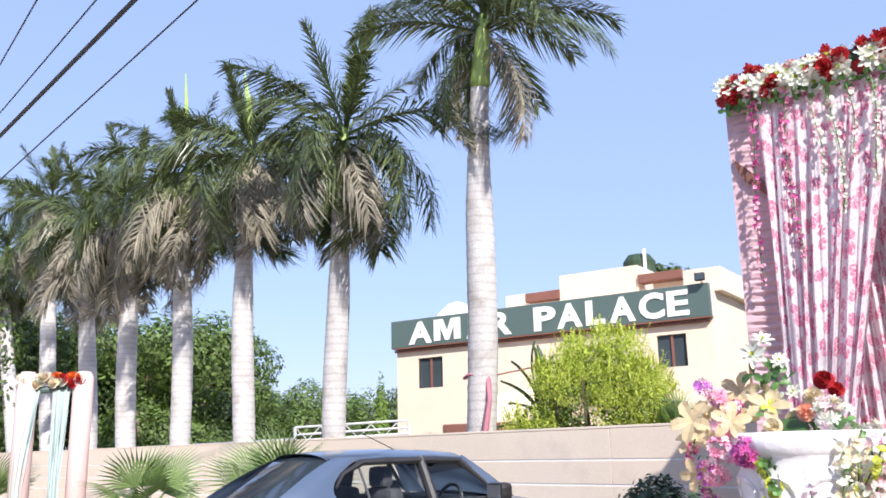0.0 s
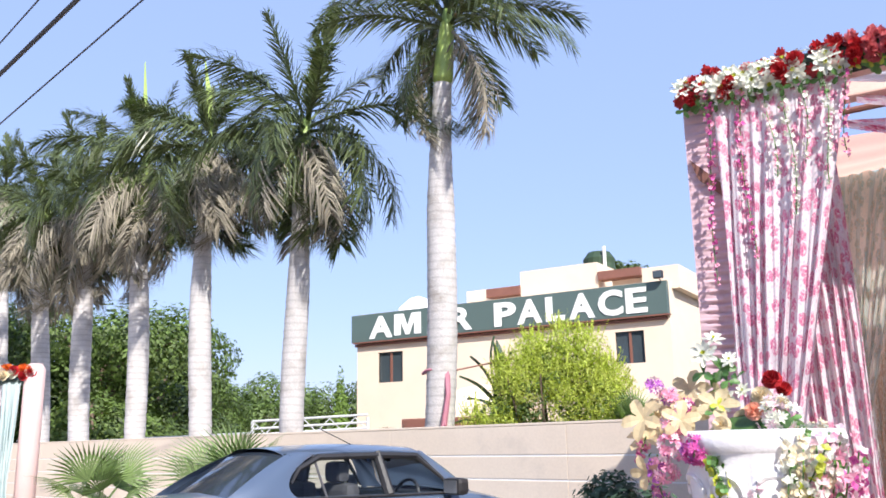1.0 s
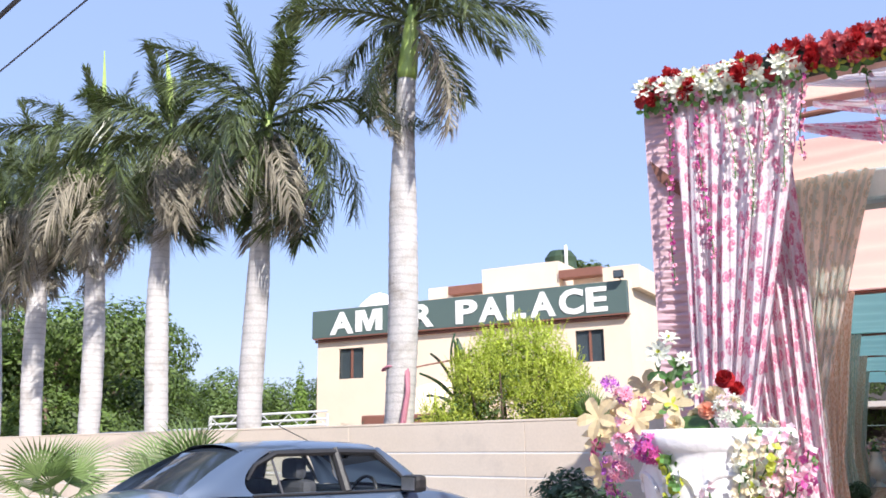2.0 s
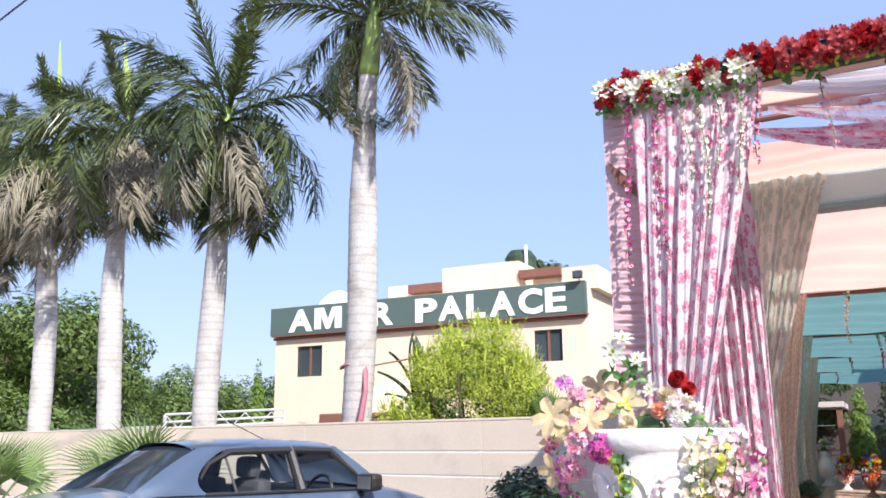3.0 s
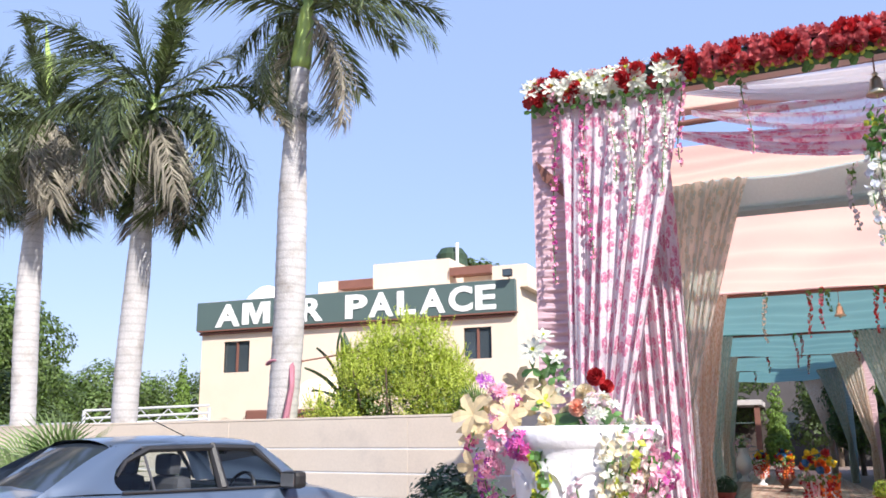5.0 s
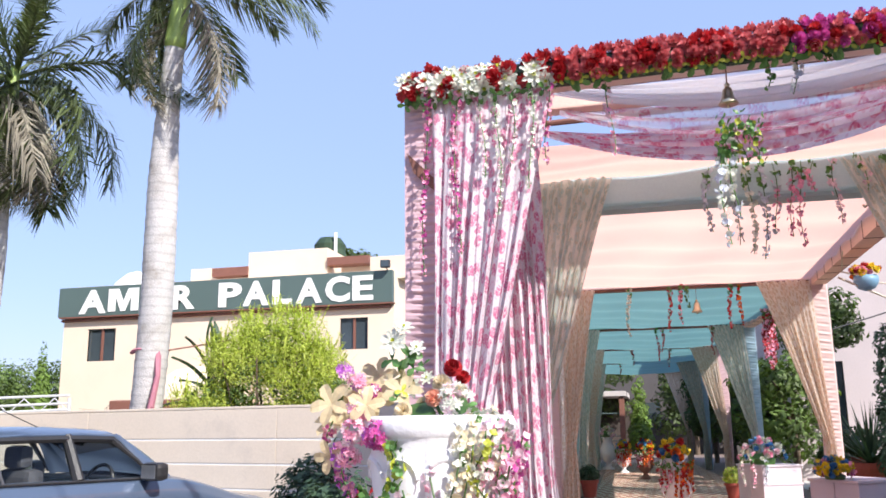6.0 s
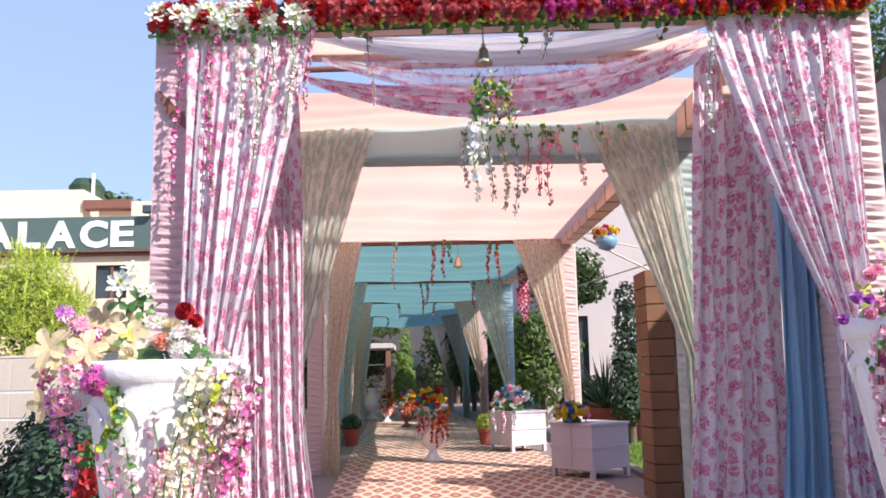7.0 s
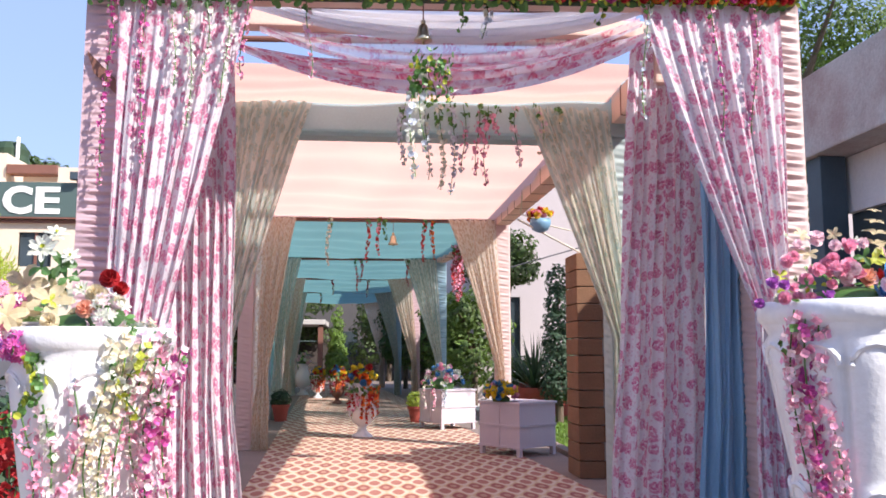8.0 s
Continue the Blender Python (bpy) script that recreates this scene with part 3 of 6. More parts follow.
tree((-22.4, 38, 0), 7.2, lobes_of(trng, 4, 1.0, 0.4, 7.6, 0.7), 900, 0.13, LEAF_DARK, "thin tree top behind the house", 0.12)


def lime_bush():
    rng = random.Random(3)
    root = thing("lime_bush", (-5.02, 10.28, 0), "rounded lime green bush of fine feathery leaves", "bush")
    for k in range(9):
        a = k * 2 * math.pi / 9
        part("stem", tube([(0.1 * math.cos(a), 0.1 * math.sin(a), 0), (0.35 * math.cos(a), 0.35 * math.sin(a), 1.2), (0.75 * math.cos(a), 0.6 * math.sin(a), 2.3)], [0.04, 0.03, 0.01], 6), BARK, root)
    big = [((0, 0, 1.95), (0.95, 0.85, 0.66)), ((-0.55, -0.2, 1.75), (0.55, 0.6, 0.45)), ((0.6, -0.1, 1.85), (0.55, 0.6, 0.55)), ((0.15, 0, 2.5), (0.55, 0.5, 0.36)), ((0.5, 0, 2.35), (0.4, 0.4, 0.36)), ((-0.35, 0, 2.3), (0.42, 0.4, 0.36)), ((0.85, 0, 1.5), (0.28, 0.4, 0.25)), ((-0.9, 0, 1.5), (0.3, 0.4, 0.2))]
    lobes = []
    for c, r in big:
        for _ in range(16):
            d = Vector((rng.gauss(0, 1), rng.gauss(-0.3, 1), rng.gauss(0.25, 1))).normalized()
            w = rng.uniform(0.13, 0.24)
            lobes.append(((c[0] + d.x * r[0] * 0.85, c[1] + d.y * r[1] * 0.85, c[2] + d.z * r[2] * 0.85), (w, w, w * 1.25)))
    leaf_cloud("foliage", lobes, 62000, 0.0155, LEAF_LIME, rng, root, flat=1.2)
    # inner leaves take a darker green that paints in the bush's inner shade
    leaf_cloud("foliage", [(c, tuple(0.8 * q for q in r)) for c, r in big], 6000, 0.03, LEAF_MID, rng, root, "inner leaves coloured darker for the shade inside the bush", flat=1.2)
    vs, fs = [], []
    for c, r in lobes:
        for _ in range(11):
            d = Vector((rng.gauss(0, 1), rng.gauss(0, 1), rng.gauss(0.5, 1))).normalized()
            p = Vector(c) + Vector((d.x * r[0], d.y * r[1], d.z * r[2])) * 0.9
            tip = p + (d + Vector((0, 0, 0.7))).normalized() * rng.uniform(0.10, 0.24)
            s = d.cross(Vector((0, 0, 1))).normalized() * 0.012
            k = len(vs)
            vs += [p - s, p + s, tip]
            fs.append((k, k + 1, k + 2))
            for q in range(6):
                c2 = p.lerp(tip, (q + 1) / 7)
                o = Vector((rng.gauss(0, 1), rng.gauss(0, 1), rng.gauss(0.6, 1))).normalized() * 0.05
                k = len(vs)
                vs += [c2 - s, c2 + s, c2 + o]
                fs.append((k, k + 1, k + 2))
    tagged(hang("sprig", raw("sprig", vs, fs), LEAF_LIME, root), kind="stuff")


lime_bush()


def shrub(place, lobes, count, size, material, label):
    root = thing("shrub", place, label, "shrub")
    for c, r in lobes:
        part("stem", tube([(0, 0, 0), Vector(c)], [0.03, 0.012], 6), BARK, root)
    leaf_cloud("foliage", lobes, count, size, material, random.Random(8), root)
    return root


shrub((-2.75, 6.4, -0.06), [((0, 0, 0.75), (0.36, 0.36, 0.5)), ((-0.22, -0.05, 0.6), (0.28, 0.28, 0.36)), ((0.22, 0, 0.62), (0.28, 0.3, 0.4)), ((0, 0, 1.12), (0.2, 0.2, 0.2))], 5200, 0.035, LEAF_GREY, "dense dark green shrub in front of the wall")
shrub((-1.75, 4.3, -0.06), [((0, 0, 0.75), (0.3, 0.25, 0.55))], 2200, 0.03, LEAF_GREY, "dark shrub with red flowers beside the gate")


def fan_palm(place, size, count, spread, material, label, h):
    rng = random.Random(int(place[0] * 77))
    root = thing("fan_palm", place, label, "palm")
    part("trunk", tube([(0, 0, 0), (0, 0, h)], [0.09 * size, 0.07 * size], 10), BARK, root)
    vs, fs = [], []
    blades = 22
    for j in range(blades):
        a = lerp(-1.45, 1.45, j / (blades - 1))
        d = Vector((math.cos(a), math.sin(a), 0))
        s = Vector((-d.y, d.x, 0)) * 0.015
        length = 0.55 * (0.75 + 0.25 * math.cos(a))
        base = Vector((0.42, 0, 0))
        k = len(vs)
        vs += [base - s * 0.3, base + s * 0.3, base + d * length * 0.6 + s + Vector((0, 0, 0.03)), base + d * length * 0.6 - s + Vector((0, 0, 0.03)), base + d * length + Vector((0, 0, -0.06))]
        fs += [(k, k + 1, k + 2, k + 3), (k + 3, k + 2, k + 4)]
    k = len(vs)
    vs += [(0, 0.012, 0), (0, -0.012, 0), (0.43, -0.006, 0), (0.43, 0.006, 0), (0, 0, -0.015), (0.43, 0, -0.01)]
    fs += [(k, k + 1, k + 2, k + 3), (k, k + 3, k + 5, k + 4), (k + 1, k + 4, k + 5, k + 2)]
    me = raw("leaf", vs, fs)
    for i in range(count):
        t = i / (count - 1)
        m = Matrix.Translation((0, 0, h)) @ pose(0, 0, 0, rng.uniform(-40, 40), -lerp(75, -5, t) * spread, i * 137.5) @ Matrix.Scale(size * rng.uniform(0.85, 1.1), 4)
        hang("leaf", me, material, root, at=m)
    return root


FAN = thin(mat("fan_leaf", (0.17, 0.24, 0.09), 0.5, 0, 0.25, 3, 40, 0.05, island=0.4), 0.3, (1.2, 1.4, 0.6))
fan_palm((-8.2, 5.95, -0.06), 0.85, 14, 1.0, FAN, "small fan palm with pale green leaves by the wall", 0.9)
fan_palm((-7.3, 6.95, -0.06), 1.05, 16, 1.0, FAN, "bushy fan palm with bright leaves by the wall", 0.85)
fan_palm((-10.3, 5.4, -0.06), 0.9, 14, 1.0, FAN, "small fan palm with pale green leaves by the wall", 0.8)
fan_palm((-3.8, 9.9, -0.06), 0.6, 12, 1.25, FAN, "young fan palm rising behind the wall", 1.55)
fan_palm((-7.35, 10.1, -0.06), 0.45, 12, 0.9, LEAF_GREY, "dark spiky young palm behind the wall", 1.45)


def banana(place):
    rng = random.Random(2)
    root = thing("banana_plant", place, "dark plant with broad upright leaves behind the bush", "plant")
    part("stem", tube([(0, 0, 0), (0, 0, 2.2)], [0.09, 0.06], 8), BARK, root)
    vs, fs = [], []
    n = 7
    for i in range(n + 1):
        t = i / n
        w = 0.11 * math.sin(math.pi * min(1, t * 0.9 + 0.08))
        p = Vector((t * 0.75, 0, 0.12 * math.sin(t * 2.2)))
        vs += [p + Vector((0, w, 0.03)), p, p + Vector((0, -w, 0.03))]
        if i:
            k = 3 * i
            fs += [(k - 3, k - 2, k + 1, k), (k - 2, k - 1, k + 2, k + 1)]
    me = raw("leaf", vs, fs)
    for i in range(13):
        m = Matrix.Translation((0, 0, 2.2 - 0.035 * i)) @ pose(0, 0, 0, rng.uniform(-30, 30), -lerp(82, -15, i / 12), i * 137.5)
        hang("leaf", me, LEAF_GREY, root, at=m)


banana((-6.1, 10.8, 0))


def truss():
    root = thing("steel_truss", (0, 0, 0), "white painted steel lattice truss lying behind the wall", "truss")
    white = mat("white_steel", (0.50, 0.51, 0.53), 0.5, 0.0, 0.1, 3, 40, 0.05)
    a, b = Vector((-15.6, 15.8, 1.80)), Vector((-13.3, 17.4, 1.86))
    for z in (0, 0.14, 0.32):
        part("chord", tube([a + Vector((0, 0, z)), b + Vector((0, 0, z + 0.06))], 0.03, 6), white, root)
    for k in range(9):
        p, q = a.lerp(b, k / 9), a.lerp(b, (k + 1) / 9)
        part("brace", tube([p, q + Vector((0, 0, 0.32))] if k % 2 else [p + Vector((0, 0, 0.32)), q], 0.013, 6), white, root)
    for p in (a, b):
        part("leg", tube([Vector((p.x, p.y, -0.06)), p + Vector((0, 0, 0.32))], 0.04, 8), white, root)
    c, d = Vector((-19.5, 14.6, 1.60)), Vector((-15.6, 15.8, 1.70))
    part("chord", tube([c, d], 0.03, 6), white, root)
    part("chord", tube([c + Vector((0, 0, 0.14)), d + Vector((0, 0, 0.14))], 0.03, 6), white, root)
    part("leg", tube([Vector((c.x, c.y, -0.06)), c + Vector((0, 0, 0.14))], 0.05, 8), white, root)


truss()


def sash():
    root = thing("cloth_sash", (0, 0, 0), "faded pink cloth tied round the palm trunk", "cloth")
    cx, cy = -6.49, 9.87
    pts = [(cx + 0.206 * math.cos(a), cy + 0.206 * math.sin(a), 2.42 + 0.02 * math.sin(3 * a)) for a in [k * math.pi / 10 for k in range(21)]]
    pink = mat("faded_pink", (0.42, 0.17, 0.22), 0.8)
    part("band", tube(pts, 0.018, 6), pink, root)
    part("tail", tube([(cx + 0.2, cy - 0.1, 2.42), (cx + 0.24, cy - 0.14, 2.1), (cx + 0.12, cy - 0.16, 1.4)], [0.045, 0.035, 0.05], 6), pink, root)
    part("cord", tube([(cx + 0.2, cy, 2.42), (cx + 0.9, cy + 0.5, 2.58)], 0.012, 6), BROWN, root)


sash()


def cable(a, b, r, label, sag=0.15):
    a, b = Vector(a), Vector(b)
    way = b - a
    p, q = a - way * 4, b + way * 4
    pts = [p.lerp(q, k / 40) + Vector((0, 0, -sag * 4 * (k / 40) * (1 - k / 40))) for k in range(41)]
    c = thing("power_cable", (0, 0, 0), label, "cable", "overhead cables")
    part("wire", tube(pts, r, 6), CABLE, c)


CABLE = mat("cable_black", (0.05, 0.05, 0.055), 0.7)
cable((-11.71, 5.74, 6.89), (-8.82, 4.6, 6.42), 0.010, "thin grey overhead power cable", 0)
cable((-11.9, 5.91, 6.27), (-7.72, 4.62, 6.06), 0.010, "thin grey overhead power cable", 0)
cable((-11.14, 5.55, 5.64), (-7.13, 4.66, 5.88), 0.028, "thick black twisted overhead cable", 0)
cable((-13.77, 7.06, 6.01), (-7.76, 5.94, 6.67), 0.012, "thin grey overhead power cable", 0)


# ---- the decorated gate and the covered walk behind it ----
def curtain(name, top_a, top_b, tie, tie_w, foot, foot_w, material, parent, label="", pleats=9, depth=0.035, y_tie=None, cloth=1.6, hold=0.9):
    """A pleated curtain: spread from top_a to top_b, drawn together at tie, falling to foot."""
    a, b, g, f = Vector(top_a), Vector(top_b), Vector(tie), Vector(foot)
    vg = (a.z - g.z) / (a.z - f.z)
    seed = a.x * 3.7 + a.y
    across = (b - a).normalized()
    out = across.cross(Vector((0, 0, 1)))

    def place(u, v):
        if v <= vg:
            t = v / vg
            k = t ** hold
            p0, p1 = g - across * tie_w / 2, g + across * tie_w / 2
            left, right = a.lerp(p0, k), b.lerp(p1, k)
            z = lerp(a.z, g.z, t)
            amp = depth * lerp(0.25, 1.0, min(1, t * 2.2)) * lerp(1.0, 0.75, ease(0.6, 1, t))
        else:
            t = (v - vg) / (1 - vg)
            w = lerp(tie_w, foot_w, ease(0, 0.55, t))
            c = g.lerp(f, ease(0, 0.8, t))
            left, right = c - across * w / 2, c + across * w / 2
            z = lerp(g.z, f.z, t)
            amp = depth * lerp(0.75, 1.15, t)
        p = left.lerp(right, u)
        ph = u * pleats * 2 * math.pi + 0.9 * math.sin(seed + 5 * u + 2.1 * v)
        wob = (0.75 + 0.35 * math.sin(seed + 3.1 * u * pleats)) * math.sin(ph) + 0.4 * math.sin(2.3 * ph + seed + v * 3) + 0.12 * math.sin(4.7 * ph + 2 * seed - v * 4)
        p = p + out * amp * wob + across * 0.010 * math.sin(ph * 0.5 + 7 * v + seed)
        p.z = z + 0.012 * math.sin(u * pleats * 2 * math.pi) * (1 if v == 0 else 0)
        return p

    return sheet(name, place, pleats * 14, 44, material, parent, label, (cloth, a.z - f.z))


def ruffled(name, x0, x1, y0, y1, z0, z1, material, parent, label="", wave=0.018, seed=0.0, tight=16):
    """A post wrapped in gathered cloth: crosswise folds all the way up."""
    def place(u, v):
        s = u * 4
        k = int(min(3, s))
        c = [(x0, y0), (x1, y0), (x1, y1), (x0, y1), (x0, y0)]
        t = s - k
        x, y = lerp(c[k][0], c[k + 1][0], t), lerp(c[k][1], c[k + 1][1], t)
        n = [(0, -1), (1, 0), (0, 1), (-1, 0)][k]
        z = lerp(z0, z1, v)
        fold = math.sin(z * tight * 4 + 5.0 * t * math.sin(z * 1.7 + seed) + 1.2 * math.sin(2.3 * z + seed)) + 0.6 * math.sin(z * tight * 7.3 + 4 * t + seed * 2)
        soft = 0.35 + 0.65 * ease(-0.3, 0.7, noise.noise((z * 1.1, k * 3.0 + seed, seed)))
        w = wave * fold * soft * math.sin(math.pi * min(max(t, 0.0), 1.0))
        return Vector((x + n[0] * w, y + n[1] * w, z))
    return sheet(name, place, 40, int((z1 - z0) * 190), material, parent, label, (2 * (x1 - x0 + y1 - y0), z1 - z0))


def swag(name, a, b, drop, depth, width, material, parent, label="", folds=5):
    """Cloth hung between two points, with long folds along it."""
    a, b = Vector(a), Vector(b)

    def place(u, v):
        p = a.lerp(b, u)
        s = 4 * u * (1 - u)
        ph = v * folds * 2 * math.pi
        return p + Vector((0, depth * v + 0.03 * math.cos(ph + u * 4) * (0.3 + s), -drop * s * (0.55 + 0.45 * (1 - v)) - width * (1 - v) * (0.45 + 0.55 * s) + 0.022 * math.sin(ph + 3 * u)))
    return sheet(name, place, 48, folds * 10, material, parent, label, ((b - a).length, width + depth))


def awning(name, c, sag, material, parent, label="", folds=9, cut=0.02):
    """A roof cloth between four corners (front left, front right, back right, back left), sagging with soft folds."""
    c = [Vector(p) for p in c]

    def place(u, v):
        p = c[0].lerp(c[1], u).lerp(c[3].lerp(c[2], u), v)
        s = math.sin(math.pi * v)
        p.z += -sag * s * (0.6 + 0.4 * math.sin(math.pi * u)) + cut * math.sin(v * folds * 2 * math.pi + 1.5 * math.sin(u * 3 + v * 2)) * (0.4 + s) * 0.5 + 0.012 * math.sin(u * 17 + v * 5)
        return p
    return sheet(name, place, 40, 60, material, parent, label, ((c[1] - c[0]).length, (c[3] - c[0]).length))


WOOD = mat("peach_wrap", (0.76, 0.52, 0.42), 0.6, 0, 0.08, 3, 60, 0.1)
gate = thing("decorated_gate", (0, 0, 0), "gate draped in pink satin and floral curtains under a garland", "gate")
GX0, GX1, GY = -1.44, 2.36, 4.42
ruffled("post_wrap", GX0, GX0 + 0.24, GY, GY + 0.6, -0.06, 3.34, PINK_MAUVE, gate, "gathered mauve pink satin round the post", 0.010, 0.4, 34)
part("post", boxed(GX0 + 0.04, GY + 0.05, -0.06, GX0 + 0.20, GY + 0.55, 3.33), BROWN, gate)
ruffled("post_wrap", GX1 - 0.20, GX1, GY, GY + 0.6, -0.06, 3.42, PINK_PALE, gate, "gathered pale pink satin round the post", 0.012, 2.4, 26)
part("post", boxed(GX1 - 0.16, GY + 0.05, -0.06, GX1 - 0.04, GY + 0.55, 3.41), BROWN, gate)
bm = bmesh.new()
k = [bm.verts.new(p) for p in ((GX0 + 0.02, GY - 0.024, 2.92), (GX0 + 0.18, GY - 0.03, 2.76), (GX0 + 0.19, GY - 0.03, 2.68), (GX0 + 0.06, GY - 0.024, 2.80))]
bm.faces.new(k)
r = bmesh.ops.extrude_face_region(bm, geom=bm.faces[:])
bmesh.ops.translate(bm, vec=(0, 0.02, 0), verts=[v for v in r["geom"] if isinstance(v, bmesh.types.BMVert)])
part("bare_wood", bm, BROWN, gate, "brown wood showing through a gap")
bm = boxed(GX0 + 0.02, GY - 0.02, 3.22, GX1 - 0.02, GY + 0.12, 3.305, bevel=0.01)
for v in bm.verts:
    v.co.z += 0.02 * (v.co.x - GX0)
part("front_beam", bm, WOOD, gate, "peach cloth wrapped beam")
part("tie_beam", boxed(GX0 + 0.1, GY + 0.48, 3.28, GX1 - 0.1, GY + 0.6, 3.38, bevel=0.01), WOOD, gate)
curtain("front_curtain", (-1.27, GY - 0.05, 3.28), (-0.60, GY - 0.05, 3.32), (-1.13, GY - 0.06, 1.35), 0.26, (-1.12, GY - 0.02, -0.05), 0.42, FLORAL, gate, "white curtain printed with pink flowers, drawn aside", 7, 0.024, hold=1.05, cloth=1.15)
curtain("inner_curtain", (-1.25, 5.06, 3.25), (-0.80, 5.06, 3.25), (-0.98, 5.06, 1.3), 0.48, (-0.94, 5.06, -0.05), 0.56, FLORAL, gate, "white curtain printed with pink flowers", 8, 0.04, hold=0.8)
curtain("front_curtain", (1.42, GY - 0.05, 3.40), (2.22, GY - 0.05, 3.42), (2.11, GY - 0.07, 1.62), 0.20, (2.16, GY - 0.05, -0.05), 0.30, FLORAL, gate, "white curtain printed with pink flowers, drawn aside", 7, 0.024, hold=1.15, cloth=1.15)
curtain("inner_curtain", (1.62, 5.05, 3.3), (2.12, 5.15, 3.3), (1.80, 5.1, 1.7), 0.60, (1.74, 5.1, -0.05), 0.66, FLORAL, gate, "white curtain printed with pink flowers", 7, 0.04)
curtain("blue_curtain", (1.95, 4.86, 2.6), (2.36, 4.88, 2.6), (2.13, 4.86, 1.3), 0.40, (2.08, 4.84, -0.04), 0.44, BLUE, gate, "blue satin curtain behind the post", 6, 0.03)
swag("floral_swag", (-0.72, GY + 0.22, 3.16), (1.62, GY + 0.22, 3.30), 0.20, 0.35, 0.22, FLORAL_SHEER, gate, "floral cloth swagged across the opening", 4)
swag("floral_swag", (-0.62, GY + 0.42, 3.34), (1.62, GY + 0.42, 3.46), 0.14, 0.22, 0.26, FLORAL_VOILE, gate, "sheer floral cloth swagged across the opening", 3)
swag("sheer_swag", (-0.65, GY + 0.1, 3.35), (1.62, GY + 0.1, 3.43), 0.10, 0.26, 0.22, VOILE, gate, "pale sheer cloth stretched under the beam", 4)
for z, y in ((3.315, GY + 0.30), (3.30, GY + 0.8)):
    part("pole", tube([(GX0 + 0.2, y, z), (GX1 - 0.2, y, z + 0.06)], 0.02, 8), BROWN, gate)
for x in (0.02, 0.62, 1.1):
    part("cloth_band", boxed(x, GY - 0.035, 3.34, x + 0.06, GY - 0.005, 3.41), BROWN, gate)

# covered walk: rows of posts, beams between them, roof cloths
walkway = thing("covered_walk", (0, 0, 0), "cloth roofed walk of wrapped posts and beams behind the gate", "canopy")
ROWS = (  # y, left x, right x, height, beam and post cloth, curtain cloth
    (6.05, -1.12, 1.74, 3.15, MINT, GOLD),
    (13.0, -1.64, 1.96, 3.40, PINK_PALE, PATTERNED),
    (18.8, -2.00, 1.53, 3.42, TEAL, GOLD),
    (24.0, -2.25, 1.28, 3.42, PINK_MAUVE, PATTERNED),
    (29.5, -2.55, 1.00, 3.42, TEAL, GOLD),
    (35.5, -2.95, 0.60, 3.42, PINK_PALE, PATTERNED),
)
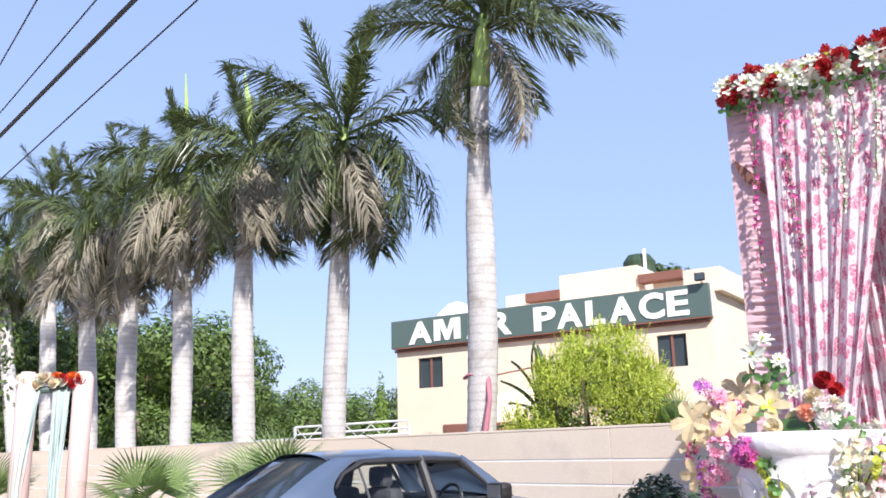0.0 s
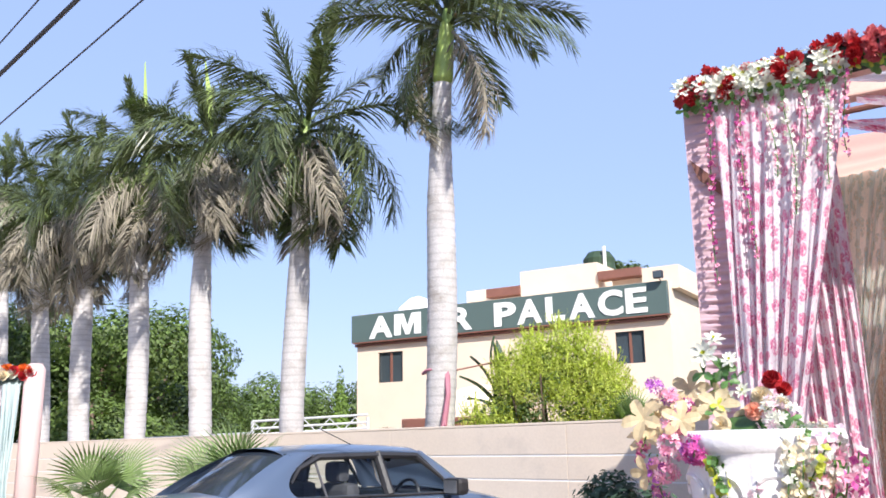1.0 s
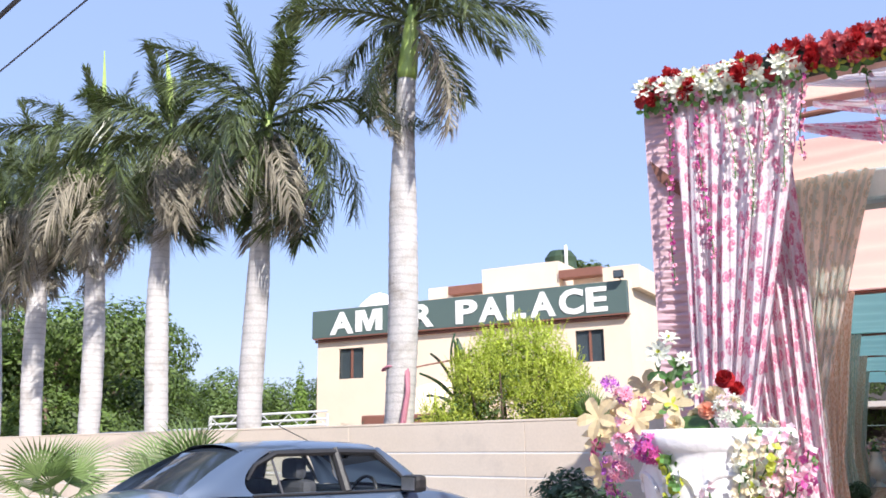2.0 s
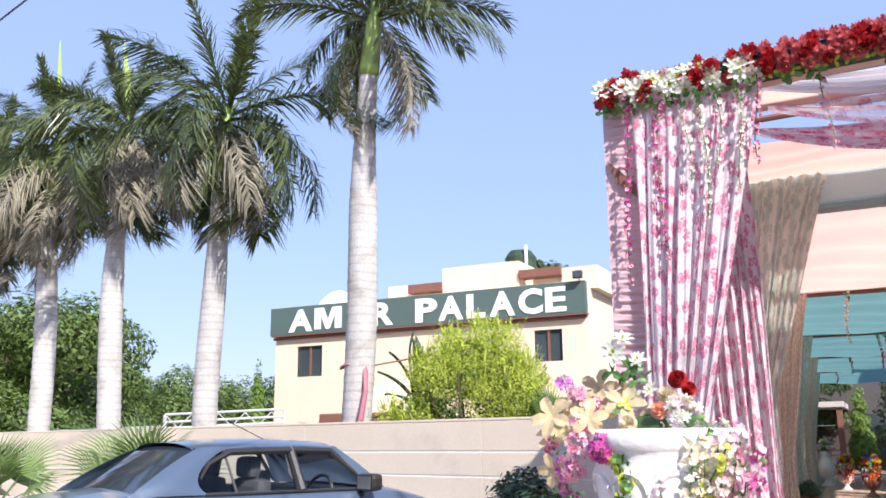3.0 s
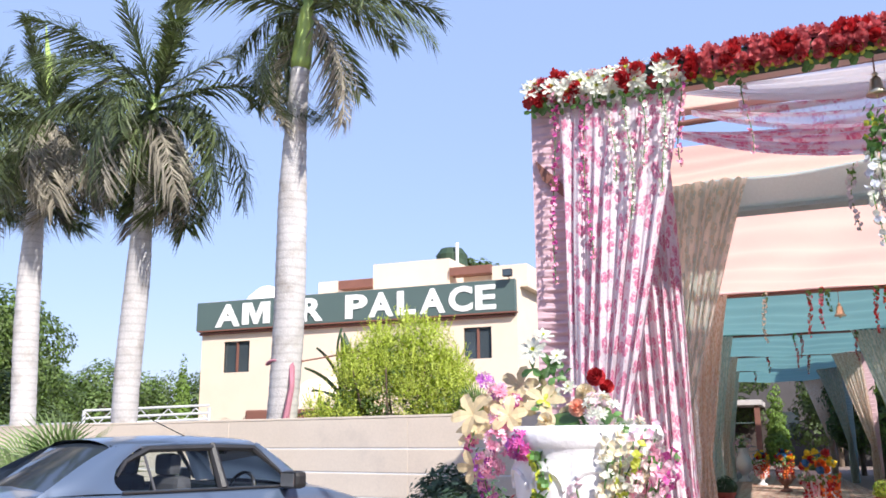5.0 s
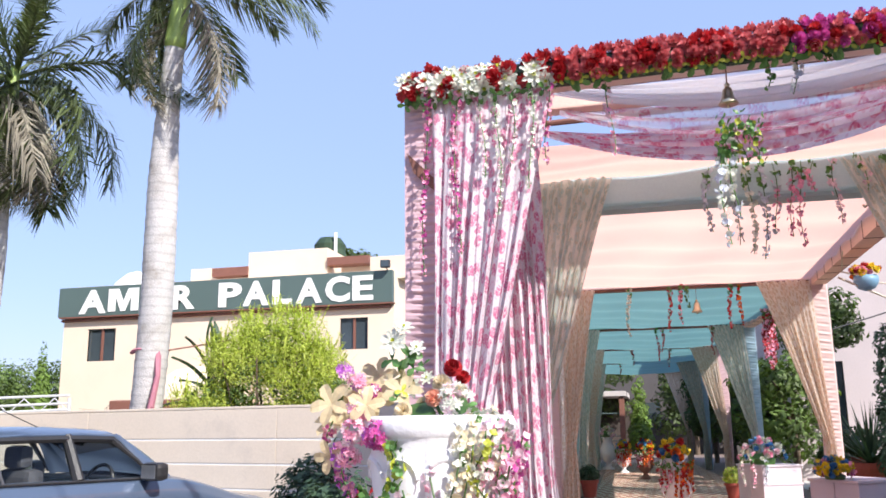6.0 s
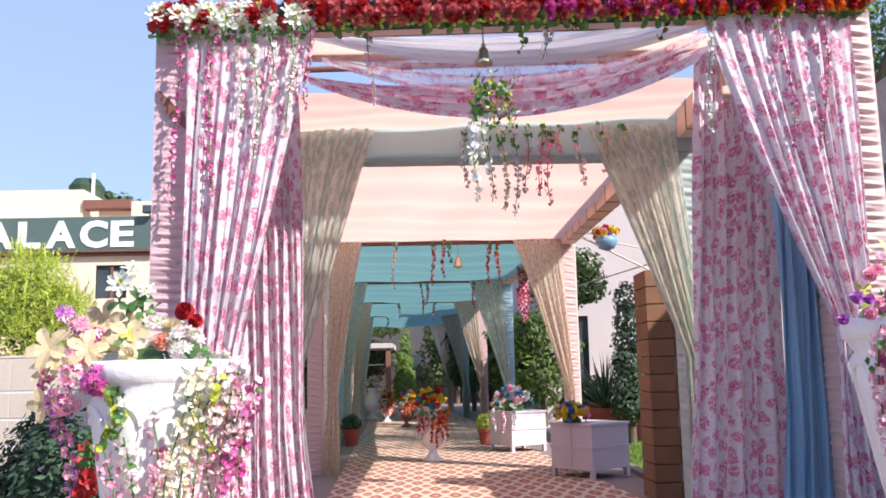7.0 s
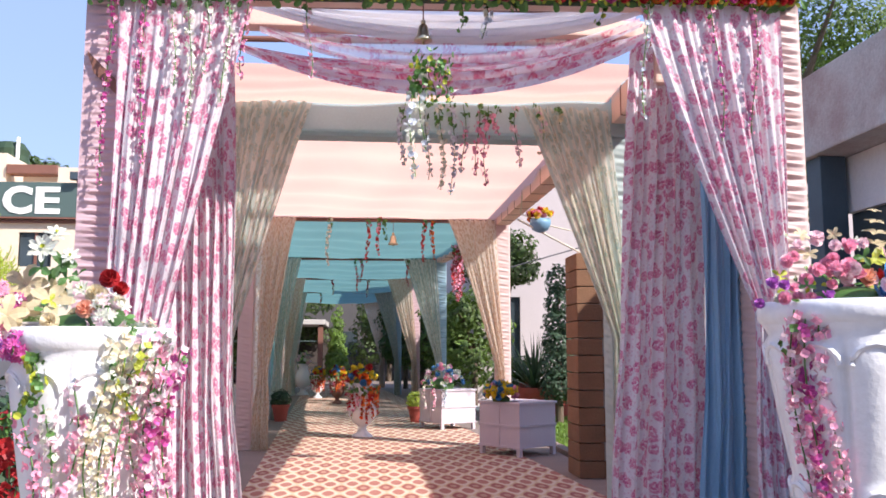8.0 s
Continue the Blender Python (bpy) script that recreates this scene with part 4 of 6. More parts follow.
for i, (y, xl, xr, h, post_cloth, cur) in enumerate(ROWS):
    for x in (xl - 0.22, xr):
        ruffled("post_wrap", x, x + 0.22, y, y + 0.22, -0.04, h + 0.01, post_cloth if post_cloth != TEAL else BLUE_PALE, walkway, "post wrapped in gathered cloth", 0.008, x + y)
        part("post", boxed(x + 0.02, y + 0.02, -0.04, x + 0.20, y + 0.20, h), BROWN, walkway)
    part("cross_beam", boxed(xl - 0.22, y - 0.02, h + (0.015 if i else -0.19), xr + 0.22, y + 0.24, h + (0.27 if i == 0 else 0.15), bevel=0.015), post_cloth, walkway, "cloth wrapped cross beam")
    part("beam_edge", boxed(xl - 0.2, y + 0.03, h - (0.02 if i else 0.22), xr + 0.2, y + 0.19, h + (0.0125 if i else -0.1925)), MINT if i == 0 else BROWN, walkway)
    w = 0.62 if i == 0 else 0.70
    low = 1.5 if i == 0 else 1.15
    curtain("side_curtain", (xl + 0.12, y - 0.05, h), (xl + 0.12 + w * (1 if i == 0 else 0.7), y - 0.05, h), (xl + 0.16, y - 0.06, low), 0.15, (xl + 0.14, y - 0.05, -0.03), 0.26, cur, walkway, "woven curtain drawn aside and tied low", 7, 0.03)
    curtain("side_curtain", (xr - w - 0.02, y - 0.05, h), (xr - 0.02, y - 0.05, h), (xr + 0.06, y - 0.06, low), 0.14, (xr + 0.08, y - 0.05, -0.03), 0.2, cur, walkway, "woven curtain drawn aside and tied low", 7, 0.03)
    if i + 1 < len(ROWS):
        y2, xl2, xr2, h2 = ROWS[i + 1][:4]
        for xa, xb in ((xl - 0.21, xl2 - 0.21), (xr + 0.01, xr2 + 0.01)):
            bm = boxed(0, 0, -0.07, 0.19, 1, 0.16)
            for v in bm.verts:
                v.co = Vector((lerp(xa, xb, v.co.y) + v.co.x, lerp(y + 0.25, y2 - 0.03, v.co.y), v.co.z + lerp(h, h2, v.co.y)))
            part("side_beam", bm, WOOD, walkway, "peach cloth wrapped side beam")
            for q in range(1, 10):
                t = q / 10
                x, yy, zz = lerp(xa, xb, t), lerp(y + 0.25, y2 - 0.03, t), lerp(h, h2, t)
                part("binding", boxed(x - 0.004, yy, zz - 0.075, x + 0.194, yy + 0.014, zz + 0.165), BROWN, walkway)
        cloth = PEACH if i == 0 else TEAL
        awning("roof_cloth", ((xl, y + 0.26, h + 0.22), (xr, y + 0.26, h + 0.22), (xr2, y2 - 0.06, h2 + 0.02), (xl2, y2 - 0.06, h2 + 0.02)), 0.12 if i == 0 else 0.26, cloth, walkway, "sagging roof cloth", 6 if i == 0 else 8, 0.035)
        if i >= 1:
            def side(u, v, y=y, y2=y2, xl=xl, xl2=xl2):
                ph = u * 26 * math.pi
                return Vector((lerp(xl, xl2, u) - 0.06 + 0.035 * math.sin(ph) + 0.02 * math.sin(2.7 * ph + v), lerp(y + 0.3, y2 - 0.1, u), lerp(3.3, 0.02, v)))
            sheet("side_drape", side, 110, 10, PATTERNED if i % 2 else TEAL, walkway, "drape closing the side of the walk", (4.6, 3.1))
awning("front_cloth", ((-1.1, 5.42, 3.20), (1.76, 5.42, 3.30), (1.74, 6.02, 3.21), (-1.12, 6.02, 3.13)), 0.02, PEACH, walkway, "peach roof cloth behind the gate", 3, 0.008)
part("side_beam", boxed(1.76, GY + 0.62, 3.05, 1.96, 6.02, 3.26, bevel=0.012), WOOD, walkway, "peach cloth wrapped side beam")
part("side_beam", boxed(-1.32, GY + 0.62, 3.05, -1.12, 6.02, 3.26, bevel=0.012), WOOD, walkway, "peach cloth wrapped side beam")
for q in range(1, 4):
    part("binding", boxed(1.755, 5.02 + 0.25 * q, 3.046, 1.965, 5.03 + 0.25 * q, 3.264), BROWN, walkway)


# ---- flowers ----
def petal_mat(name, base):
    return thin(mat(name, base, 0.55, 0, 0.14, 12, 90, 0.05, island=0.22), 0.3, (1, 1, 1))


RED, DARK_RED, MAGENTA, ROSE_PINK, SOFT_PINK = (petal_mat(n, c) for n, c in (("red_petal", (0.46, 0.025, 0.03)), ("dusky_red_petal", (0.60, 0.15, 0.16)), ("magenta_petal", (0.58, 0.09, 0.34)), ("rose_petal", (0.84, 0.38, 0.52)), ("soft_pink_petal", (0.88, 0.66, 0.72))))
WHITE_P, CREAM_P, YELLOW_P, PEACH_P, BLUE_P, VIOLET_P = (petal_mat(n, c) for n, c in (("white_petal", (0.76, 0.78, 0.68)), ("cream_petal", (0.80, 0.70, 0.50)), ("yellow_petal", (0.80, 0.62, 0.05)), ("peach_petal", (0.85, 0.46, 0.33)), ("blue_petal", (0.08, 0.25, 0.50)), ("violet_petal", (0.45, 0.13, 0.50))))
ORANGE_P = petal_mat("orange_petal", (0.75, 0.18, 0.03))
LEAF_FAKE = thin(mat("silk_leaf", (0.10, 0.22, 0.06), 0.45, 0, 0.2, 12, 90, 0.05, island=0.4), 0.25, (1.1, 1.3, 0.6))
LEAF_YELLOW = thin(mat("silk_leaf_yellow", (0.45, 0.48, 0.06), 0.45, 0, 0.2, 12, 90, 0.05, island=0.3), 0.3, (1.1, 1.2, 0.6))
LEAF_CREAM = thin(mat("silk_leaf_cream", (0.70, 0.58, 0.36), 0.5, 0, 0.12, 12, 90, 0.05, island=0.2), 0.4, (1, 1, 0.9))


def petal(vs, fs, base, out, up, length, width, curl, tip=0.1):
    """One curved petal of six faces."""
    side = out.cross(up).normalized()
    k = len(vs)
    for t, w, c in ((0, 0.25, 0), (0.5, 1.0, 0.35), (0.85, 0.75 + 0.4 * tip, 0.8), (1.0, tip, 1.1)):
        p = base + out * length * t + up * curl * length * c * t
        vs += [p + side * width * w * 0.5 + up * 0.12 * width * w, p, p - side * width * w * 0.5 + up * 0.12 * width * w]
    for i in range(3):
        a = k + 3 * i
        fs += [(a, a + 1, a + 4, a + 3), (a + 1, a + 2, a + 5, a + 4)]


def rose_mesh(name, material, layers=((6, 0.9, 0.05), (6, 0.72, 0.55), (5, 0.5, 1.1), (4, 0.32, 2.2))):
    """A bloom one unit across that opens along +z."""
    vs, fs = [], []
    rng = random.Random(len(name))
    for j, (n, r, curl) in enumerate(layers):
        for i in range(n):
            a = 2 * math.pi * (i + 0.5 * j) / n + rng.uniform(-0.12, 0.12)
            out = Vector((math.cos(a), math.sin(a), 0.12 * j)).normalized()
            petal(vs, fs, Vector((0, 0, 0.07 * j)), out, Vector((0, 0, 1)), 0.55 * r, 0.62 * r, curl, 0.6)
    me = raw(name, vs, fs)
    me.materials.append(material)
    return me


def star_mesh(name, material, n=6, heart=None):
    vs, fs = [], []
    for j in range(2):
        for i in range(n):
            a = 2 * math.pi * (i + 0.5 * j) / n
            petal(vs, fs, Vector((0, 0, 0.03 * j)), Vector((math.cos(a), math.sin(a), 0.25)).normalized(), Vector((0, 0, 1)), 0.55 - 0.12 * j, 0.20, -0.1 + 0.3 * j)
    m0 = len(fs)
    if heart:
        for i in range(8):
            a = 2 * math.pi * i / 8
            petal(vs, fs, Vector((0, 0, 0.08)), Vector((math.cos(a), math.sin(a), 1.6)).normalized(), Vector((0, 0, 1)), 0.16, 0.06, 0)
    me = raw(name, vs, fs)
    me.materials.append(material)
    if heart:
        me.materials.append(heart)
        for p in me.polygons[m0:]:
            p.material_index = 1
    return me


def leaf_mesh(name, material, n=3):
    vs, fs = [], []
    for i in range(n):
        a = 2 * math.pi * i / n
        petal(vs, fs, Vector((0, 0, 0)), Vector((math.cos(a), math.sin(a), 0.3)).normalized(), Vector((0, 0, 1)), 0.6, 0.32, -0.2)
    me = raw(name, vs, fs)
    me.materials.append(material)
    return me


ROSES = {c: rose_mesh("rose", m) for c, m in (("red", RED), ("dusk", DARK_RED), ("magenta", MAGENTA), ("rose", ROSE_PINK), ("soft", SOFT_PINK), ("white", WHITE_P), ("cream", CREAM_P), ("yellow", YELLOW_P), ("peach", PEACH_P), ("blue", BLUE_P), ("violet", VIOLET_P), ("orange", ORANGE_P))}
LILY = star_mesh("lily", WHITE_P, 6, LEAF_YELLOW)
RED_STAR = star_mesh("dahlia", RED, 9)
LEAVES, LEAVES_Y, LEAVES_C = leaf_mesh("leaf", LEAF_FAKE), leaf_mesh("leaf", LEAF_YELLOW), leaf_mesh("leaf", LEAF_CREAM, 5)
frng = random.Random(21)


def bloom(name, me, parent, p, size, facing, label=""):
    q = Vector(facing).normalized().to_track_quat("Z", "Y").to_matrix().to_4x4()
    m = Matrix.Translation(p) @ q @ pose(0, 0, 0, 0, 0, frng.uniform(0, 360)) @ Matrix.Scale(size, 4)
    return hang(name, me, None, parent, label, at=m)


def garland():
    root = thing("flower_garland", (0, 0, 0), "thick garland of red roses and white lilies atop the gate", "garland")
    part("core", tube([(GX0 + 0.02, GY - 0.03, 3.275), (GX1 - 0.05, GY - 0.03, 3.35)], 0.075, 10), LEAF_GREY, root, "dark green foliage core")
    x = GX0 + 0.03
    while x < GX1 - 0.05:
        z = 3.275 + (x - GX0) * 0.0195
        section = 0 if x < -0.62 else 1 if x < 0.60 else 2 if x < 1.2 else 3
        for row in range(5):
            a = -0.62 + 0.46 * row
            d = Vector((frng.uniform(-0.3, 0.3), -math.cos(a), math.sin(a)))
            p = Vector((x + frng.uniform(-0.02, 0.02), GY - 0.03, z)) + d * 0.078
            if section == 0:
                pick = frng.random()
                if pick < 0.46:
                    bloom("lily", LILY, root, p - Vector((0, 0, 0.012)), frng.uniform(0.115, 0.145), d)
                else:
                    bloom("dahlia", RED_STAR if pick < 0.80 else ROSES["red"], root, p, frng.uniform(0.075, 0.10), d)
            else:
                c = (("dusk", "dusk", "red"), ("magenta", "red", "dusk"), ("red", "orange", "magenta"))[section - 1][frng.randrange(3)]
                bloom("rose", ROSES[c], root, p, frng.uniform(0.066, 0.084), d)
            if frng.random() < 0.5:
                bloom("leaf", LEAVES, root, p + Vector((frng.uniform(-0.03, 0.03), 0.02, -0.03)), 0.11, d + Vector((0, 0, -0.2)))
        if section:
            bloom("leaf", LEAVES_Y, root, Vector((x, GY - 0.10, z - 0.070)), 0.06, (frng.uniform(-0.4, 0.4), -1, -0.4))
        else:
            bloom("leaf", LEAVES, root, Vector((x, GY - 0.09, z - 0.10)), 0.08, (frng.uniform(-0.4, 0.4), -1, -0.6))
        x += 0.062 if section else 0.085


garland()


def strand(name, top, length, colours, parent, size=0.045, step=0.028, label="", sway=0.02, leaves=0.25, thick=0.028):
    """A hanging string of small silk blossoms; each colour is one mesh of the strand."""
    t = Vector(top)
    pts = []
    n = max(4, int(length / 0.06))
    for i in range(n + 1):
        f = i / n
        pts.append(t + Vector((sway * math.sin(f * 5 + t.x * 9), sway * math.cos(f * 4 + t.x * 7), -length * f)))
    stem = part(name, tube(pts, 0.003, 5), LEAF_FAKE, parent, label)
    bags = {}
    k = int(length / step)
    for i in range(k):
        f = (i + frng.random()) / k
        j = min(int(f * n), n - 1)
        p = pts[j].lerp(pts[j + 1], f * n - j)
        taper = 1.0 - 0.45 * f
        for _ in range(2):
            m = LEAF_FAKE if f < 0.25 and frng.random() < leaves * 2.5 else colours[frng.randrange(len(colours))]
            vs, fs = bags.setdefault(m.name, ([], [], m))[:2]
            d = Vector((frng.gauss(0, 1), frng.gauss(0, 1), frng.gauss(-0.3, 0.6))).normalized()
            c = p + d * thick * taper * frng.uniform(0.5, 1.2)
            u = d.orthogonal().normalized()
            w = d.cross(u)
            r = frng.uniform(0, 6.28)
            for q in range(4):
                a = r + q * math.pi / 2
                o = (u * math.cos(a) + w * math.sin(a) + d * 0.4).normalized()
                s = o.cross(d).normalized() * size * 0.26
                b = len(vs)
                vs += [c, c + o * size * 0.3 * taper + s, c + o * size * 0.55 * taper, c + o * size * 0.3 * taper - s]
                fs.append((b, b + 1, b + 2, b + 3))
    for vs, fs, m in bags.values():
        tagged(hang("foliage" if m in (LEAF_FAKE, LEAF_YELLOW) else "blossom", raw("blossom", vs, fs), m, stem), kind="stuff")
    return stem


def hanging(name, place, strands, label, category="flower string", group="hanging flower strings"):
    root = thing(name, place, label, category, group)
    for s in strands:
        strand("strand", *s[:2], s[2], root, *s[3:])
    return root


SILVER = petal_mat("silver_petal", (0.62, 0.66, 0.74))
hanging("flower_string", (0, 0, 0), [((x, GY - 0.09, 3.27), l, c, 0.034, 0.02, "", 0.02, 0.1, 0.024) for x, l, c in ((-1.30, 1.05, [MAGENTA, ROSE_PINK]), (-1.12, 0.95, [ROSE_PINK, MAGENTA]), (-0.98, 0.55, [WHITE_P, SOFT_PINK]), (-0.90, 0.75, [WHITE_P]), (-0.82, 0.5, [WHITE_P, ROSE_PINK]), (-0.72, 0.62, [WHITE_P]), (-0.63, 0.5, [MAGENTA, ROSE_PINK]))], "white and magenta silk flower strings over the curtain")
hanging("flower_string", (0, 0, 0), [((x, GY - 0.09, 3.36), l, c, 0.036, 0.03, "", 0.02, 0.1, 0.02) for x, l, c in ((1.46, 0.75, [SILVER, WHITE_P]), (1.85, 0.85, [MAGENTA, ROSE_PINK]), (2.05, 0.8, [ROSE_PINK, MAGENTA]))], "silver and pink silk flower strings over the curtain")
hanging("flower_string", (0, 0, 0), [((-0.31, GY + 0.02, 3.30), 0.47, [ROSE_PINK, SOFT_PINK], 0.04)], "pink silk flower string under the beam")
hanging("flower_string", (0, 0, 0), [((0.62, GY + 0.02, 3.33), 0.27, [SILVER, WHITE_P], 0.045), ((0.49, GY + 0.02, 3.32), 0.2, [LEAF_FAKE], 0.045), ((0.80, GY + 0.02, 3.33), 0.12, [LEAF_FAKE], 0.045), ((1.25, GY + 0.02, 3.34), 0.16, [LEAF_YELLOW, LEAF_FAKE], 0.05)], "silver silk flowers and leaves under the beam")
hanging("flower_string", (0, 0, 0), [((0.24 + 0.05 * q, GY + 0.06, 2.90 - 0.02 * q), 0.58 - 0.16 * q, [SILVER, WHITE_P], 0.055) for q in range(2)] + [((0.28 + 0.06 * q, GY + 0.06, 2.98), 0.24, [LEAF_FAKE, LEAF_FAKE, LEAF_YELLOW], 0.042, 0.012, "", 0.03, 0.2, 0.06) for q in range(3)], "cluster of green leaves with silver silk blossoms under the bell")
hanging("flower_string", (0, 0, 0), [((x, 6.0, 3.16), l, c, 0.05) for x, l, c in ((0.25, 0.45, [SILVER]), (0.42, 0.55, [SILVER, WHITE_P]), (0.52, 0.62, [WHITE_P]), (0.60, 0.66, [SILVER]), (0.68, 0.5, [SILVER, ROSE_PINK]), (0.78, 0.52, [ROSE_PINK]), (0.84, 0.58, [ROSE_PINK]), (0.92, 0.22, [ROSE_PINK]), (1.06, 0.45, [SOFT_PINK]), (1.24, 0.35, [CREAM_P, SOFT_PINK]), (1.36, 0.25, [CREAM_P]))], "row of wisteria-like silk strings on the mint beam")
hanging("flower_string", (0, 0, 0), [((x, 12.9, 3.40), l * 1.1, c, 0.06) for x, l, c in ((-0.56, 0.65, [WHITE_P]), (0.02, 0.60, [RED, DARK_RED]), (0.18, 0.5, [RED, ROSE_PINK]), (0.28, 0.3, [LEAF_FAKE]), (0.86, 0.6, [RED, DARK_RED]), (1.0, 0.55, [RED, ORANGE_P]))], "red and white silk flower strings on the pink beam")
hanging("flower_string", (0, 0, 0), [((x, 18.7, 3.42), l, c, 0.06) for x, l, c in ((-0.2, 0.7, [DARK_RED]), (-0.1, 0.5, [DARK_RED]), (0.9, 0.6, [DARK_RED]))], "dark red silk flower strings on the teal beam")
hanging("flower_string", (0, 0, 0), [((1.63 + dx * 0.6, 15.5 + dx, 3.32), l, [RED, ROSE_PINK], 0.075, 0.02, "", 0.02, 0.1, 0.05) for dx, l in ((-0.1, 0.85), (0.0, 1.0), (0.1, 0.9), (0.18, 0.7))], "thick red silk wisteria cluster under the side beam")
for x, y, l in ((0.05, 23.9, 0.5), (-0.9, 23.9, 0.45), (-1.5, 29.4, 0.4)):
    hanging("flower_string", (0, 0, 0), [((x, y, 3.42), l, [RED, WHITE_P], 0.07)], "red and white silk flower string")


def bell(p, s, name="brass_bell"):
    brass = mat("brass", (0.62, 0.54, 0.38), 0.35, 1.0, 0.2, 8, 60, 0.1) if "brass" not in bpy.data.materials else bpy.data.materials["brass"]
    root = thing(name, p, "small brass bell hanging on a cord from the beam", "bell", "hanging bells")
    part("body", lathe([(0.055 * s, 0), (0.06 * s, 0.005), (0.042 * s, 0.035 * s), (0.034 * s, 0.075 * s), (0.028 * s, 0.10 * s), (0.012 * s, 0.115 * s)], 20), brass, root, smooth=True)
    part("cap", lathe([(0.014 * s, 0.114 * s), (0.018 * s, 0.128 * s), (0.006 * s, 0.142 * s)], 12), brass, root, smooth=True)
    part("clapper", lathe([(0.004, -0.02 * s), (0.010 * s, -0.012 * s), (0.004, 0.004)], 8), brass, root)
    part("cord", tube([(0, 0, 0.14 * s), (0, 0, 0.30 * s)], 0.004, 6), BROWN, root)


bell((0.29, GY + 0.05, 3.05), 0.85)
bell((0.40, 12.9, 3.0), 1.3)

hanging("flower_spray", (0, 0, 0), [((-1.50 - 0.06 * k, 4.02 + 0.03 * k, 1.18 - 0.05 * k), 0.42, [RED], 0.07, 0.03) for k in range(3)], "spray of red flowers on the dark shrub", "flower spray")


# ---- floor of the walk, carpet, lawn ----
SLAB = mat("brown_slab", (0.22, 0.165, 0.145), 0.85, 0, 0.12, 1.5, 40, 0.25, dirt=(0.15, 0.115, 0.10), dirt_amount=0.4)
tagged(part("floor", boxed(-3.4, 4.6, -0.05, 2.75, 44, 0.0), SLAB), "brown stained concrete floor of the covered walk", "floor", kind="structure")


def carpet_mat():
    m = mat("printed_carpet", (0.60, 0.50, 0.40), 0.9, 0, 0.12, 4, 120, 0.4)
    n, l = m.node_tree.nodes, m.node_tree.links
    b = n["Principled BSDF"]
    co, sep = n.new("ShaderNodeTexCoord"), n.new("ShaderNodeSeparateXYZ")
    l.new(co.outputs["Object"], sep.inputs[0])
    waves = []
    for axis, period in ((0, 0.235), (1, 0.62)):
        mu, cs = n.new("ShaderNodeMath"), n.new("ShaderNodeMath")
        mu.operation, cs.operation = "MULTIPLY", "COSINE"
        mu.inputs[1].default_value = 2 * math.pi / period
        l.new(sep.outputs[axis], mu.inputs[0])
        l.new(mu.outputs[0], cs.inputs[0])
        waves.append(cs.outputs[0])
    pr = n.new("ShaderNodeMath")
    pr.operation = "ADD"
    l.new(waves[0], pr.inputs[0])
    l.new(waves[1], pr.inputs[1])
    src = b.inputs["Base Color"].links[0].from_socket
    for lo, hi, colour in ((-0.15, 0.15, (0.52, 0.38, 0.24)), (0.45, 0.75, (0.29, 0.09, 0.08)), (-0.75, -1.05, (0.36, 0.15, 0.12)), (1.5, 1.75, (0.42, 0.24, 0.18))):
        mr, mx = n.new("ShaderNodeMapRange"), n.new("ShaderNodeMix")
        mr.inputs[1].default_value, mr.inputs[2].default_value = lo, hi
        l.new(pr.outputs[0], mr.inputs[0])
        mx.data_type = "RGBA"
        l.new(mr.outputs[0], mx.inputs[0])
        l.new(src, mx.inputs[6])
        mx.inputs[7].default_value = (*colour, 1)
        src = mx.outputs[2]
    l.new(src, b.inputs["Base Color"])
    return m


def carpet():
    def place(u, v):
        y = lerp(6.6, 38, v)
        return Vector((lerp(-1.18 - 0.045 * (y - 8.5), 2.38 - 0.066 * (y - 8.5), u), y, 0.008 + 0.006 * math.sin(9 * u + 31 * v) * math.sin(17 * v)))
    tagged(sheet("carpet", place, 20, 120, carpet_mat(), None), "long red and cream patterned carpet on the walk", "carpet")


carpet()


def lawn():
    root = thing("lawn", (0, 0, 0), "sunlit green lawn beside the covered walk", "lawn", kind="stuff")
    part("turf", boxed(2.95, 12.2, -0.06, 9.0, 21.0, 0.0), LAWN, root)
    rng = random.Random(4)
    vs, fs = [], []
    for _ in range(16000):
        x, y = rng.uniform(2.97, 5.6), rng.uniform(12.3, 20.9)
        a = rng.uniform(0, 6.28)
        s = Vector((math.cos(a), math.sin(a), 0)) * 0.012
        p = Vector((x, y, -0.005))
        k = len(vs)
        vs += [p - s, p + s, p + Vector((rng.gauss(0, 0.02), rng.gauss(0, 0.02), rng.uniform(0.03, 0.075)))]
        fs.append((k, k + 1, k + 2))
    hang("grass", raw("grass", vs, fs), LEAF_LAWN, root)


lawn()
part("lawn_kerb", boxed(2.80, 12.0, -0.06, 2.945, 21.0, 0.05, bevel=0.01), SLAB)
tagged(bpy.data.objects["lawn_kerb"], "low grey kerb along the lawn", "kerb", kind="structure")
tagged(part("pavement", boxed(2.76, 21.05, -0.06, 14, 30, 0.01), mat("pale_paving", (0.55, 0.53, 0.52), 0.85, 0, 0.1, 1, 30, 0.2)), "pale paved court before the house", "pavement", kind="structure")


